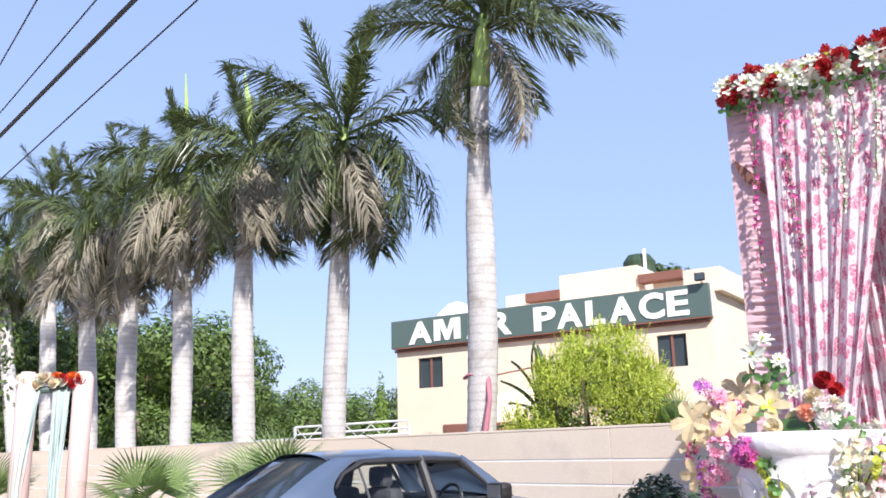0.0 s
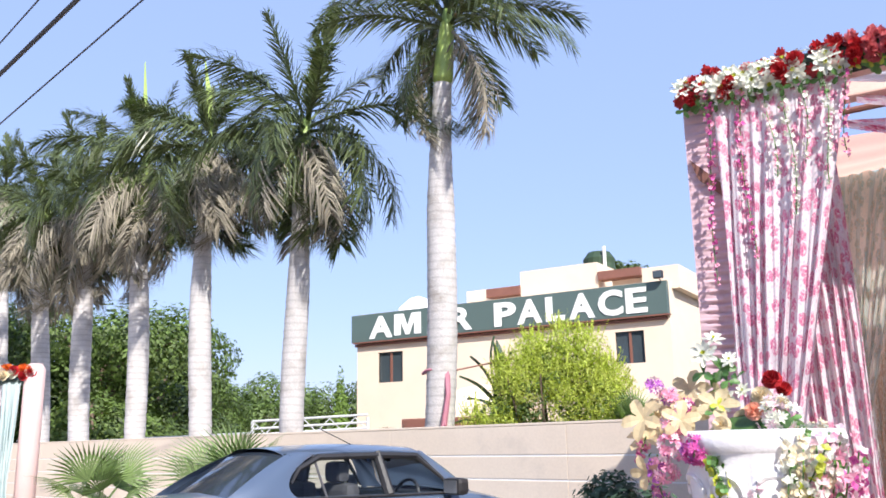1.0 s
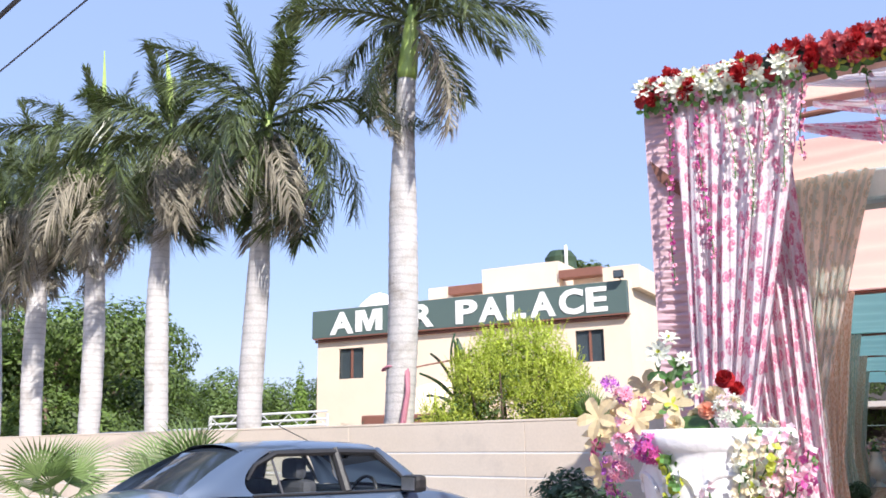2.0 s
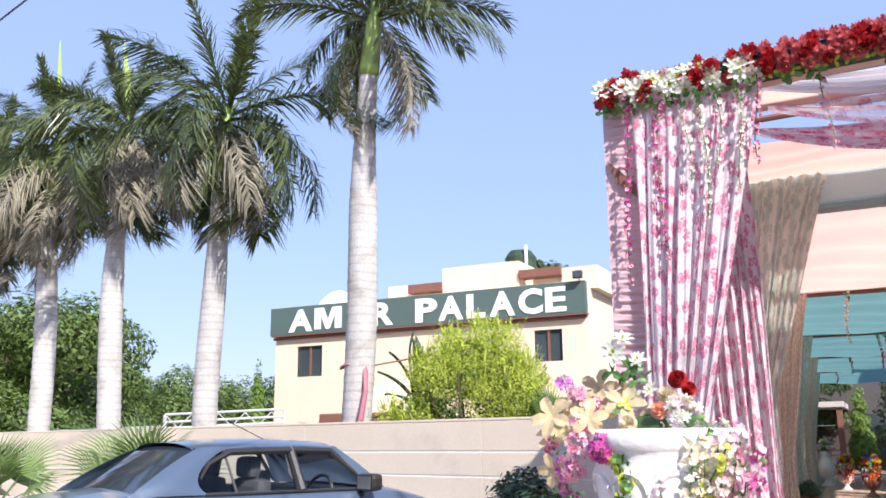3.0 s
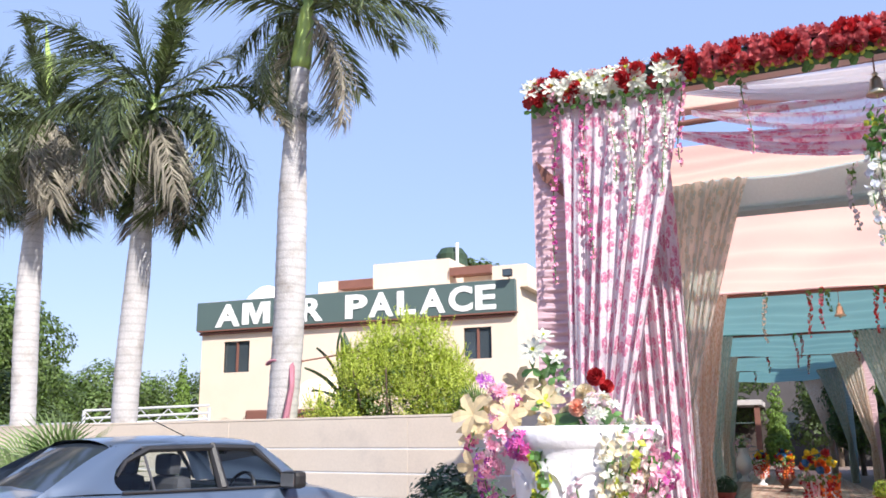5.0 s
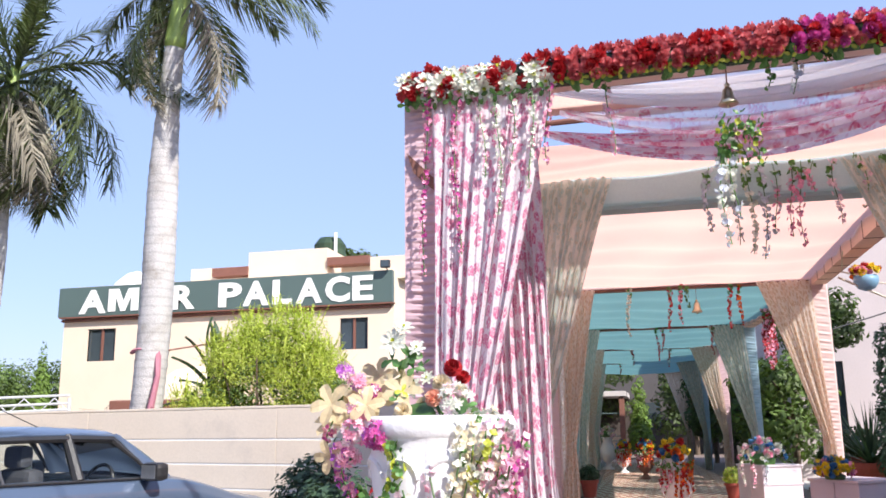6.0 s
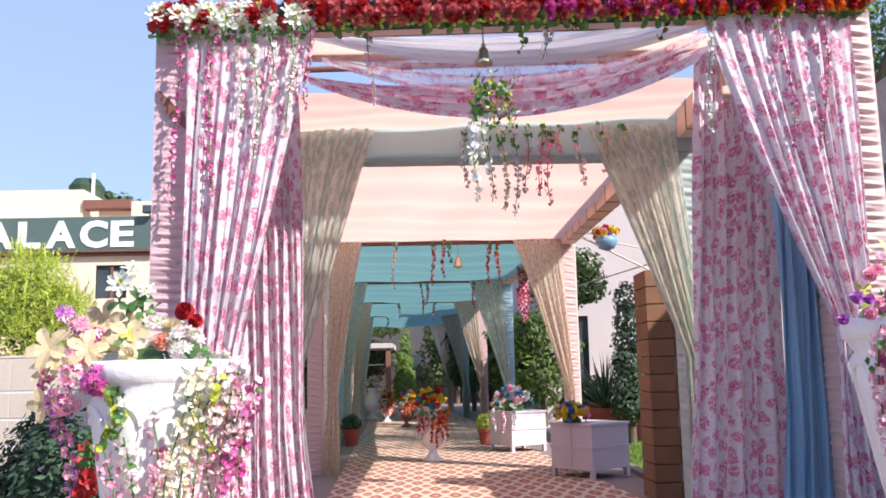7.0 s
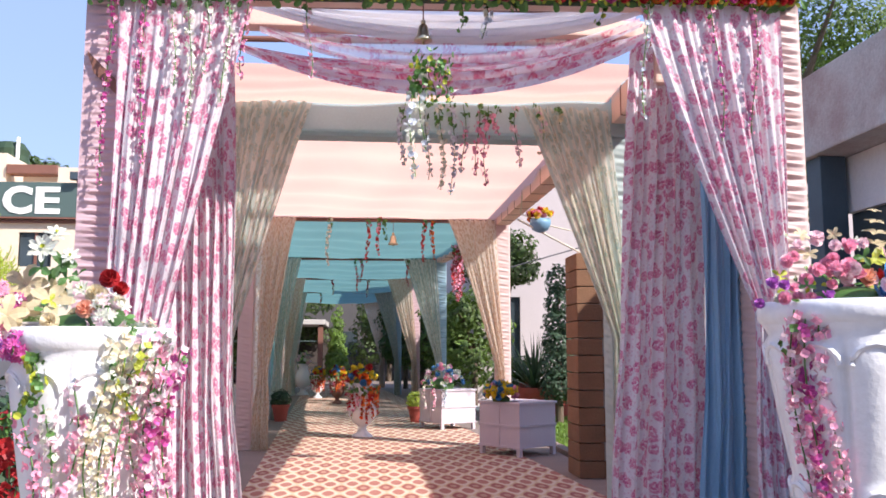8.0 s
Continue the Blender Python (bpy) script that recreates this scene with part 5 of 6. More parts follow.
# ---- car ----
def car():
    paint = mat("blue_grey_paint", (0.085, 0.120, 0.185), 0.28, 0.25, 0.05, 2, 200, 0.0)
    paint.node_tree.nodes["Principled BSDF"].inputs["Coat Weight"].default_value = 0.7
    black, rubber = mat("black_trim", (0.02, 0.02, 0.022), 0.45), mat("tyre_rubber", (0.03, 0.03, 0.03), 0.9)
    chrome = mat("alloy", (0.6, 0.6, 0.62), 0.3, 0.9)
    fabric = mat("seat_cloth", (0.07, 0.07, 0.08), 0.9)
    glass = bpy.data.materials.new("car_glass")
    glass.use_nodes = True
    n, l = glass.node_tree.nodes, glass.node_tree.links
    gl, tr, mx, lw = n.new("ShaderNodeBsdfGlossy"), n.new("ShaderNodeBsdfTransparent"), n.new("ShaderNodeMixShader"), n.new("ShaderNodeFresnel")
    gl.inputs["Roughness"].default_value = 0.02
    tr.inputs[0].default_value = (0.90, 0.95, 0.93, 1)
    lw.inputs[0].default_value = 1.45
    l.new(lw.outputs[0], mx.inputs[0])
    l.new(tr.outputs[0], mx.inputs[1])
    l.new(gl.outputs[0], mx.inputs[2])
    l.new(mx.outputs[0], n["Material Output"].inputs[0])
    root = thing("car", pose(-5.342, 6.40, -0.06, 0, 0, 68.8) @ Matrix.Scale(1.055, 4), "blue-grey sedan with tinted visors parked facing the wall", "car")

    def half(x):
        return 0.82 - 0.10 * ease(1.2, 2.05, x) - 0.08 * ease(-1.5, -2.05, x)

    def belt(x):
        if x > 0.75:
            return lerp(1.04, 0.78, ease(0.75, 1.95, x) * 0.9)
        if x < -1.25:
            return lerp(1.06, 0.99, ease(-1.25, -2.0, x))
        return lerp(1.06, 1.04, (x + 1.25) / 2.0)

    def shell(u, v):
        x = lerp(-2.05, 1.95, u)
        w, z = half(x), belt(x)
        prof = [(-w * 0.92, 0.25), (-w, 0.45), (-w, 0.68), (-w * 0.985, z - 0.10), (-w * 0.93, z - 0.015), (-w * 0.80, z + 0.012), (-w * 0.4, z + 0.035), (0, z + 0.045)]
        prof += [(-a, b) for a, b in prof[-2::-1]]
        k = v * (len(prof) - 1)
        i = min(int(k), len(prof) - 2)
        y, zz = lerp(prof[i][0], prof[i + 1][0], k - i), lerp(prof[i][1], prof[i + 1][1], k - i)
        end = max(0, abs(x) - 1.9) / 0.15
        return Vector((x, y * (1 - 0.10 * end), zz - 0.06 * end * (zz - 0.4)))
    body = sheet("body", shell, 60, 56, paint, root)
    bm = bmesh.new()
    bm.from_mesh(body.data)
    bmesh.ops.delete(bm, geom=[f for f in bm.faces if -1.15 < f.calc_center_median().x < 0.70 and f.calc_center_median().z > 1.02 and abs(f.calc_center_median().y) < 0.66], context="FACES")
    bm.to_mesh(body.data)
    bm.free()
    for s in (-1, 1):
        part("bumper", boxed(1.94 * s - 0.08, -0.70, 0.25, 1.94 * s + 0.04, 0.70, 0.55, bevel=0.05), paint, root)
    part("floor_pan", boxed(-1.9, -0.7, 0.22, 1.9, 0.7, 0.3), black, root)
    # greenhouse
    A0, A1 = Vector((0.84, 0.69, 1.05)), Vector((0.42, 0.53, 1.385))
    C0, C1 = Vector((-1.30, 0.67, 1.07)), Vector((-0.82, 0.535, 1.385))

    def flip(p, s):
        return Vector((p.x, p.y * s, p.z))

    def along(pts, t):
        """A smooth line through four points."""
        a, b, c, d = (Vector(p) for p in pts)
        b, c = (-5 * a + 18 * b - 9 * c + 2 * d) / 6, (2 * a - 9 * b + 18 * c - 5 * d) / 6
        r = 1 - t
        return a * r ** 3 + b * 3 * r * r * t + c * 3 * r * t * t + d * t ** 3

    def roof(u, v):
        q = 2 * v - 1
        x = lerp(-0.84, 0.44, u) + 0.03 * (1 - q * q) * (2 * u - 1)
        return Vector((x, 0.585 * q, 1.375 + 0.085 * (1 - abs(q) ** 3.2) - 0.028 * (2 * u - 1) ** 2))
    sheet("roof", roof, 24, 32, paint, root)
    for s in (-1, 1):
        quarter = ((-1.42, 0.70, 1.05), (-1.22, 0.665, 1.18), (-1.02, 0.60, 1.295), (-0.80, 0.545, 1.395))
        behind = ((-0.80, 0.752, 1.055), (-0.88, 0.705, 1.15), (-0.80, 0.645, 1.27), (-0.60, 0.582, 1.385))
        before = ((0.64, 0.735, 1.05), (0.55, 0.68, 1.17), (0.47, 0.625, 1.28), (0.36, 0.578, 1.385))
        screen = ((0.86, 0.70, 1.04), (0.72, 0.65, 1.17), (0.58, 0.595, 1.285), (0.43, 0.54, 1.39))
        for name, e, g in (("quarter_panel", quarter, behind), ("pillar", screen, before)):
            def panel(u, v, e=e, g=g, s=s):
                return flip(along(e, v).lerp(along(g, v), u) + Vector((0, 0.02 * math.sin(math.pi * u), 0.008 * math.sin(math.pi * u))), s)
            sheet(name, panel, 10, 18, paint, root)
        part("roof_rail", tube([flip(Vector(p), s) for p in ((0.43, 0.572, 1.372), (0.1, 0.584, 1.392), (-0.4, 0.584, 1.392), (-0.82, 0.566, 1.372))], 0.014, 8), paint, root)
        part("pillar", tube([flip(Vector((-0.01, 0.742, 1.05)), s), flip(Vector((-0.03, 0.575, 1.385)), s)], [0.045, 0.036], 8), black, root)
        front = [Vector((0.63, 0.725, 1.05)), Vector((0.03, 0.74, 1.055)), Vector((0.0, 0.572, 1.375)), Vector((0.36, 0.568, 1.372))]
        rear = [Vector((-0.05, 0.74, 1.055)), Vector((-0.80, 0.735, 1.06)), Vector((-0.875, 0.695, 1.15)), Vector((-0.80, 0.635, 1.265)), Vector((-0.62, 0.575, 1.37)), Vector((-0.06, 0.572, 1.377))]
        for q in (front, rear):
            g = hang("side_window", raw("side_window", [flip(p, s) for p in q], [tuple(range(len(q)))[::s]]), glass, root)
            g.visible_shadow = False
        part("quarter_bar", tube([flip(Vector((-0.58, 0.742, 1.055)), s), flip(Vector((-0.62, 0.582, 1.37)), s)], 0.010, 6), fabric, root)
        part("visor", tube([flip(Vector(p), s) for p in ((0.62, 0.735, 1.075), (0.53, 0.69, 1.18), (0.35, 0.592, 1.352), (0.0, 0.598, 1.362), (-0.58, 0.598, 1.356), (-0.78, 0.65, 1.27), (-0.86, 0.70, 1.17))], [0.010, 0.018, 0.028, 0.028, 0.028, 0.02, 0.010], 6), black, root, "dark tinted rain visor")
        part("beltline", tube([flip(Vector((0.7, 0.755, 1.045)), s), flip(Vector((-0.84, 0.765, 1.058)), s)], 0.012, 6), black, root)
        mirror = part("wing_mirror", boxed(0.50, 0.76 if s > 0 else -0.98, 1.03, 0.62, 0.98 if s > 0 else -0.76, 1.17, bevel=0.04), black, root)
        part("mirror_glass", boxed(0.494, 0.79 if s > 0 else -0.96, 1.05, 0.499, 0.96 if s > 0 else -0.79, 1.15), chrome, mirror)
        part("door_handle", boxed(-0.18, 0.815 * s - 0.015, 0.78, -0.02, 0.815 * s + 0.015, 0.81, bevel=0.008), paint, root)
        for x in (-1.25, 1.25):
            w = part("wheel", lathe([(0.2, -0.09), (0.29, -0.09), (0.30, -0.05), (0.30, 0.05), (0.29, 0.09), (0.2, 0.09)], 24), rubber, root, smooth=True, at=pose(x, 0.74 * s, 0.30, 90))
            part("rim", lathe([(0.2, -0.06), (0.2, 0.06)], 20), chrome, w)
    for name, q in (("windscreen", (A0, A1)), ("rear_window", (C0, C1))):
        a, b = q
        out = Vector((0.03 if name == "windscreen" else -0.03, 0, 0.02))

        def pane(u, v, a=a, b=b, out=out):
            p = a.lerp(b, v)
            return Vector((p.x, lerp(-p.y, p.y, u), p.z)) + out * math.sin(math.pi * u)
        g = sheet(name, pane, 12, 6, glass if name == "windscreen" else REAR_GLASS, root)
        g.visible_shadow = False
    for y in (-0.36, 0.36):
        seat = part("seat", boxed(-0.25, y - 0.24, 0.35, 0.3, y + 0.24, 0.55, bevel=0.05), fabric, root)
        part("backrest", boxed(-0.32, y - 0.23, 0.5, -0.18, y + 0.23, 1.15, bevel=0.06), fabric, seat)
        part("headrest", boxed(-0.33, y - 0.13, 1.15, -0.22, y + 0.13, 1.32, bevel=0.05), fabric, seat)
    bench = part("rear_bench", boxed(-1.05, -0.62, 0.5, -0.85, 0.62, 1.08, bevel=0.06), fabric, root)
    for y in (-0.34, 0.34):
        part("headrest", boxed(-0.99, y - 0.15, 1.07, -0.87, y + 0.15, 1.26, bevel=0.05), fabric, bench)
    part("parcel_shelf", boxed(-1.25, -0.62, 1.02, -1.0, 0.62, 1.045), fabric, root)
    part("dashboard", boxed(0.45, -0.66, 0.75, 0.75, 0.66, 1.05, bevel=0.05), black, root)
    ring = [(0.40 + 0.05 * math.sin(a), -0.36 + 0.18 * math.cos(a), 1.0 + 0.15 * math.sin(a)) for a in [k * math.pi / 12 for k in range(25)]]
    part("steering_wheel", tube(ring, 0.016, 6), black, root)
    part("inner_mirror", boxed(0.38, -0.12, 1.30, 0.41, 0.12, 1.36, bevel=0.01), black, root)
    part("aerial", tube([(-0.05, -0.25, 1.44), (-0.42, -0.25, 1.60)], 0.004, 5), black, root)


REAR_GLASS = mat("tinted_rear_glass", (0.03, 0.04, 0.055), 0.06, 0, 0.2, 1.5, 20, 0.0, spec=0.9)
car()


# ---- urns and their bouquets ----
def urn(place, s, rim_z, label):
    """A tall tapering urn of twelve arched flutes in two tiers, on a foot."""
    root = thing("flower_urn", place, label, "urn", "urns before the gate")
    prof = [(0.20, 0.0), (0.20, 0.06), (0.14, 0.10), (0.12, 0.30), (0.125, 0.52), (0.14, 0.60), (0.150, 0.72), (0.168, 0.86), (0.178, 0.945), (0.172, 0.965), (0.176, 0.985), (0.186, 1.05), (0.200, 1.15), (0.217, 1.26), (0.232, 1.345), (0.222, 1.37), (0.240, 1.40), (0.248, 1.43), (0.244, 1.455), (0.225, 1.46), (0.205, 1.44), (0.19, 1.36), (0.0, 1.34)]
    prof = [(r * s, z * rim_z / 1.46) for r, z in prof]
    flutes = 10

    def wave(a, i):
        if 5 <= i <= 14:
            deep = (0.3, 0.5, 0.7, 0.75, 0.35, 0.35, 0.65, 0.85, 0.85, 0.45)[i - 5]
            return 1 + 0.15 * deep * (abs(math.cos(a * flutes / 2)) ** 0.5 - 0.6)
        return 1.0
    part("body", lathe(prof[:18], 120, None, wave, True), URN, root, "fluted white painted urn body", True)
    part("rim", lathe([(0.236 * s, 1.395 * rim_z / 1.46), (0.25 * s, 1.41 * rim_z / 1.46), (0.253 * s, 1.44 * rim_z / 1.46), (0.243 * s, 1.462 * rim_z / 1.46), (0.22 * s, 1.462 * rim_z / 1.46), (0.205 * s, 1.43 * rim_z / 1.46)], 60, None, None, False), URN, root, smooth=True)
    for k in range(flutes):
        a = 2 * math.pi * (k + 0.5) / flutes + math.pi / flutes
        for z, r, w in ((1.335, 0.231, 0.058), (0.945, 0.178, 0.045)):
            pts = []
            for j in range(9):
                b = math.pi * j / 8
                aa = a + (w / r) * math.cos(b)
                zz = (z - 0.05 + 0.055 * math.sin(b)) * rim_z / 1.46
                rr = (r + 0.004 - 0.010 * (1 - math.sin(b))) * s
                pts.append((rr * math.cos(aa), rr * math.sin(aa), zz))
            part("arch_moulding", tube(pts, 0.009 * s, 6), URN, root)
    return root


LEFT_URN, RIGHT_URN = Vector((-0.825, 2.74, -0.06)), Vector((1.565, 2.68, -0.06))
urn(LEFT_URN, 0.97, 1.53, "tall fluted white urn with mixed silk flowers")
urn(RIGHT_URN, 1.16, 1.62, "tall fluted white urn with bright silk flowers")


def bouquet(centre, picks, trails, label, twigs=()):
    root = thing("bouquet", Matrix.Translation(centre) @ Matrix.Scale(0.92, 4), label, "bouquet", "bouquets in the urns")
    part("moss", lathe([(0.19, -0.06), (0.18, 0.0), (0.12, 0.05), (0.02, 0.07)], 20), LEAF_FAKE, root, smooth=True)
    for name, me, p, size, facing in picks:
        bloom(name, me, root, Vector(p), size, facing)
    for t in trails:
        strand("trail", t[0], t[1], t[2], root, t[3] * 0.56, 0.009, "", 0.03, 0.03, 0.028)
    for t in twigs:
        part("twig", tube(t, 0.004, 5), LEAF_FAKE, root)
    return root


def scatter(n, box_lo, box_hi, choices, s0, s1, rng, face=(0, -1, 0.5), spread=0.8):
    out = []
    for _ in range(int(n * 1.7)):
        p = tuple(rng.uniform(a, b) for a, b in zip(box_lo, box_hi))
        name, me = choices[rng.randrange(len(choices))]
        out.append((name, me, p, rng.uniform(s0, s1) * 0.66, tuple(f + rng.uniform(-spread, spread) for f in face)))
    return out


brng = random.Random(14)
SPRIGS = {c: star_mesh("blossom", m, 4) for c, m in (("rose", ROSE_PINK), ("soft", SOFT_PINK), ("magenta", MAGENTA), ("white", WHITE_P), ("violet", VIOLET_P), ("cream", CREAM_P))}


def cluster(centre, r, colours, n):
    """A round head of small blossoms."""
    out = []
    for _ in range(n):
        d = Vector((brng.gauss(0, 1), brng.gauss(-0.5, 1), brng.gauss(0.2, 1))).normalized()
        out.append(("blossom", SPRIGS[colours[brng.randrange(len(colours))]], tuple(Vector(centre) + d * r * brng.uniform(0.6, 1.0)), brng.uniform(0.030, 0.045), tuple(d)))
    return out


R = lambda c: ("rose", ROSES[c])
left = scatter(6, (-0.42, -0.1, -0.02), (-0.08, 0.12, 0.16), [("leaf", LEAVES_C)], 0.16, 0.24, brng)
left += cluster((-0.26, -0.14, -0.04), 0.055, ("rose", "soft"), 30) + cluster((-0.29, -0.12, -0.12), 0.04, ("rose", "soft"), 20) + cluster((-0.16, -0.20, -0.05), 0.055, ("magenta", "magenta", "violet"), 36)
left += cluster((-0.34, -0.05, 0.17), 0.035, ("violet", "soft"), 14) + cluster((-0.28, -0.05, 0.13), 0.035, ("violet", "rose"), 14) + cluster((-0.23, -0.06, 0.09), 0.035, ("magenta", "soft"), 14) + cluster((-0.25, -0.12, 0.04), 0.045, ("soft", "rose"), 18)
left += cluster((0.09, -0.14, 0.05), 0.07, ("white", "white", "soft"), 44) + cluster((0.17, -0.10, -0.02), 0.07, ("white", "cream"), 44) + cluster((0.20, -0.12, -0.12), 0.06, ("white", "white", "cream"), 30)
left += [("lily", LILY, (-0.15, -0.06, 0.27), 0.10, (0.1, -1, 0.4)), ("lily", LILY, (-0.12, -0.04, 0.32), 0.08, (0.3, -0.6, 0.8)), ("leaf", LEAVES, (-0.16, -0.04, 0.21), 0.09, (-0.5, -1, 0.3)), ("leaf", LEAVES, (-0.10, -0.04, 0.22), 0.09, (0.6, -1, 0.2))]
left += [("leaf", LEAVES_C, (-0.38, -0.06, 0.06), 0.15, (-0.2, -1, 0.4)), ("leaf", LEAVES_C, (-0.22, -0.15, 0.05), 0.12, (0.2, -1, 0.3)), ("leaf", LEAVES_C, (-0.36, -0.12, -0.12), 0.11, (-0.2, -1, -0.2))]
left += scatter(12, (-0.14, -0.15, 0.0), (0.10, 0.1, 0.12), [R("cream"), R("peach"), R("cream"), ("leaf", LEAVES_Y), ("leaf", LEAVES)], 0.07, 0.11, brng)
left += [("rose", ROSES["red"], (0.07, -0.08, 0.17), 0.065, (0, -1, 0.5)), ("rose", ROSES["red"], (0.10, -0.06, 0.14), 0.05, (0.3, -1, 0.5)), ("rose", ROSES["peach"], (0.02, -0.15, 0.07), 0.06, (0, -1, 0.3)), ("rose", ROSES["cream"], (-0.08, -0.17, 0.03), 0.06, (0, -1, 0.2))]
left += scatter(6, (-0.14, -0.05, 0.10), (0.04, 0.10, 0.26), [("leaf", LEAVES_C), ("lily", LILY), ("leaf", LEAVES_C), ("leaf", LEAVES)], 0.08, 0.13, brng)
left += scatter(12, (-0.15, -0.12, -0.03), (0.16, 0.1, 0.05), [("leaf", LEAVES)], 0.08, 0.12, brng)
trails_l = [((0.10 + 0.035 * k, -0.24 + 0.03 * k, 0.0), 0.55 + 0.09 * (k % 3), [WHITE_P, CREAM_P] if k < 2 else [SOFT_PINK, WHITE_P, ROSE_PINK], 0.055, 0.022, "", 0.02, 0.2, 0.03) for k in range(5)]
trails_l += [((0.02, -0.265, -0.18), 0.55, [ROSE_PINK, SOFT_PINK], 0.06, 0.02, "", 0.02, 0.1, 0.035), ((-0.05, -0.27, -0.22), 0.6, [SOFT_PINK, WHITE_P], 0.055, 0.02, "", 0.02, 0.1, 0.03), ((-0.10, -0.265, -0.25), 0.5, [ROSE_PINK], 0.05, 0.03, "", 0.02, 0.1, 0.03), ((0.26, -0.16, -0.10), 0.75, [ROSE_PINK, SOFT_PINK, MAGENTA], 0.06, 0.02, "", 0.03, 0.1, 0.035), ((0.29, -0.08, -0.06), 0.70, [ROSE_PINK, MAGENTA, SOFT_PINK], 0.06, 0.02, "", 0.03, 0.1, 0.035), ((0.20, -0.22, -0.05), 0.22, [LEAF_YELLOW, WHITE_P], 0.06, 0.02), ((-0.10, -0.26, -0.06), 0.20, [LEAF_YELLOW, LEAF_FAKE], 0.07, 0.025), ((-0.30, -0.12, -0.06), 0.34, [ROSE_PINK, VIOLET_P], 0.06, 0.025, "", 0.03, 0.1, 0.035), ((-0.38, -0.04, 0.0), 0.22, [MAGENTA, ROSE_PINK], 0.05, 0.03)]
bouquet(LEFT_URN + Vector((0, 0, 1.52)), left, trails_l, "full bouquet of pink, cream and white silk flowers, trailing over")
right = scatter(16, (-0.22, -0.16, 0.06), (0.02, 0.05, 0.20), [R("rose"), R("soft"), R("rose")], 0.055, 0.09, brng)
right += scatter(16, (-0.02, -0.20, -0.02), (0.34, 0.02, 0.12), [R("red"), R("red"), R("soft"), R("peach"), R("blue")], 0.08, 0.12, brng)
right += [("rose", ROSES["blue"], (0.10, -0.16, 0.10), 0.065, (0, -1, 0.5)), ("rose", ROSES["red"], (0.14, -0.22, 0.02), 0.08, (0, -1, 0.3)), ("rose", ROSES["soft"], (0.02, -0.2, 0.06), 0.065, (-0.2, -1, 0.3))]
right += scatter(26, (-0.25, -0.18, -0.03), (0.3, 0.1, 0.16), [("leaf", LEAVES), ("leaf", LEAVES_Y)], 0.07, 0.12, brng)
right += scatter(14, (-0.26, -0.08, 0.16), (0.28, 0.12, 0.26), [("lily", LILY), ("leaf", LEAVES_C), ("leaf", LEAVES_Y), R("soft")], 0.06, 0.10, brng)
right += scatter(16, (-0.34, -0.16, -0.05), (-0.16, 0.02, 0.08), [R("violet"), R("rose"), R("white"), ("blossom", ROSES["violet"])], 0.045, 0.075, brng)
right += [("feather", LEAVES_C, (0.10, 0, 0.22 + 0.04 * k), 0.10 - 0.018 * k, (0, -0.4, 1)) for k in range(4)]
trails_r = [((-0.27 + 0.035 * k, -0.14 - 0.03 * k, -0.02), 0.85 + 0.1 * (k % 2), [ROSE_PINK, SOFT_PINK] if k != 1 else [ROSE_PINK, MAGENTA], 0.065, 0.018, "", 0.025, 0.05, 0.042) for k in range(3)]
trails_r += [((0.0, -0.255, 0.0), 0.18, [SILVER, WHITE_P], 0.05, 0.03), ((0.06, -0.26, 0.0), 0.10, [LEAF_YELLOW], 0.06, 0.03)]
bouquet(RIGHT_URN + Vector((0, 0, 1.61)), right, trails_r, "bright bouquet of red, pink and blue silk flowers, trailing over")


# ---- planters, vases and pots along the walk ----
PLANTER = mat("planter_paint", (0.56, 0.49, 0.54), 0.55, 0, 0.06, 3, 40, 0.15, dirt=(0.55, 0.48, 0.5), dirt_amount=0.3)
CLAY = mat("red_clay", (0.36, 0.07, 0.05), 0.7, 0, 0.15, 5, 50, 0.2)


def planter(place, turn, label):
    root = thing("planter_box", Matrix.Translation(place) @ pose(0, 0, 0, 0, 0, turn), label, "planter", "planters along the walk")
    w, h = 0.375, 0.72
    part("body", boxed(-w, -w, 0.12, w, w, h - 0.02), PLANTER, root)
    part("lid_board", boxed(-w - 0.02, -w - 0.02, h - 0.02, w + 0.02, w + 0.02, h + 0.015, bevel=0.006), PLANTER, root)
    for s in (-1, 1):
        part("batten", boxed(-w - 0.012, s * w - 0.012, 0.40, w + 0.012, s * w + 0.012, 0.43), PLANTER, root)
        part("batten", boxed(s * w - 0.0125, -w, 0.401, s * w + 0.0125, w, 0.431), PLANTER, root)
        part("batten", boxed(-0.015, s * w - 0.0135, 0.12, 0.015, s * w + 0.0135, h - 0.03), PLANTER, root)
        part("batten", boxed(-w - 0.012, s * w - 0.0128, 0.12, w + 0.012, s * w + 0.0128, 0.15), PLANTER, root)
        for q in (-1, 1):
            part("leg", boxed(s * (w - 0.03) - 0.03, q * (w - 0.03) - 0.03, 0, s * (w - 0.03) + 0.03, q * (w - 0.03) + 0.03, 0.12), PLANTER, root)
    return root


planter((2.14, 12.25, 0.0), -52, "square white painted planter box on short legs")
planter((1.55, 16.45, 0.0), -62, "square white painted planter box on short legs")


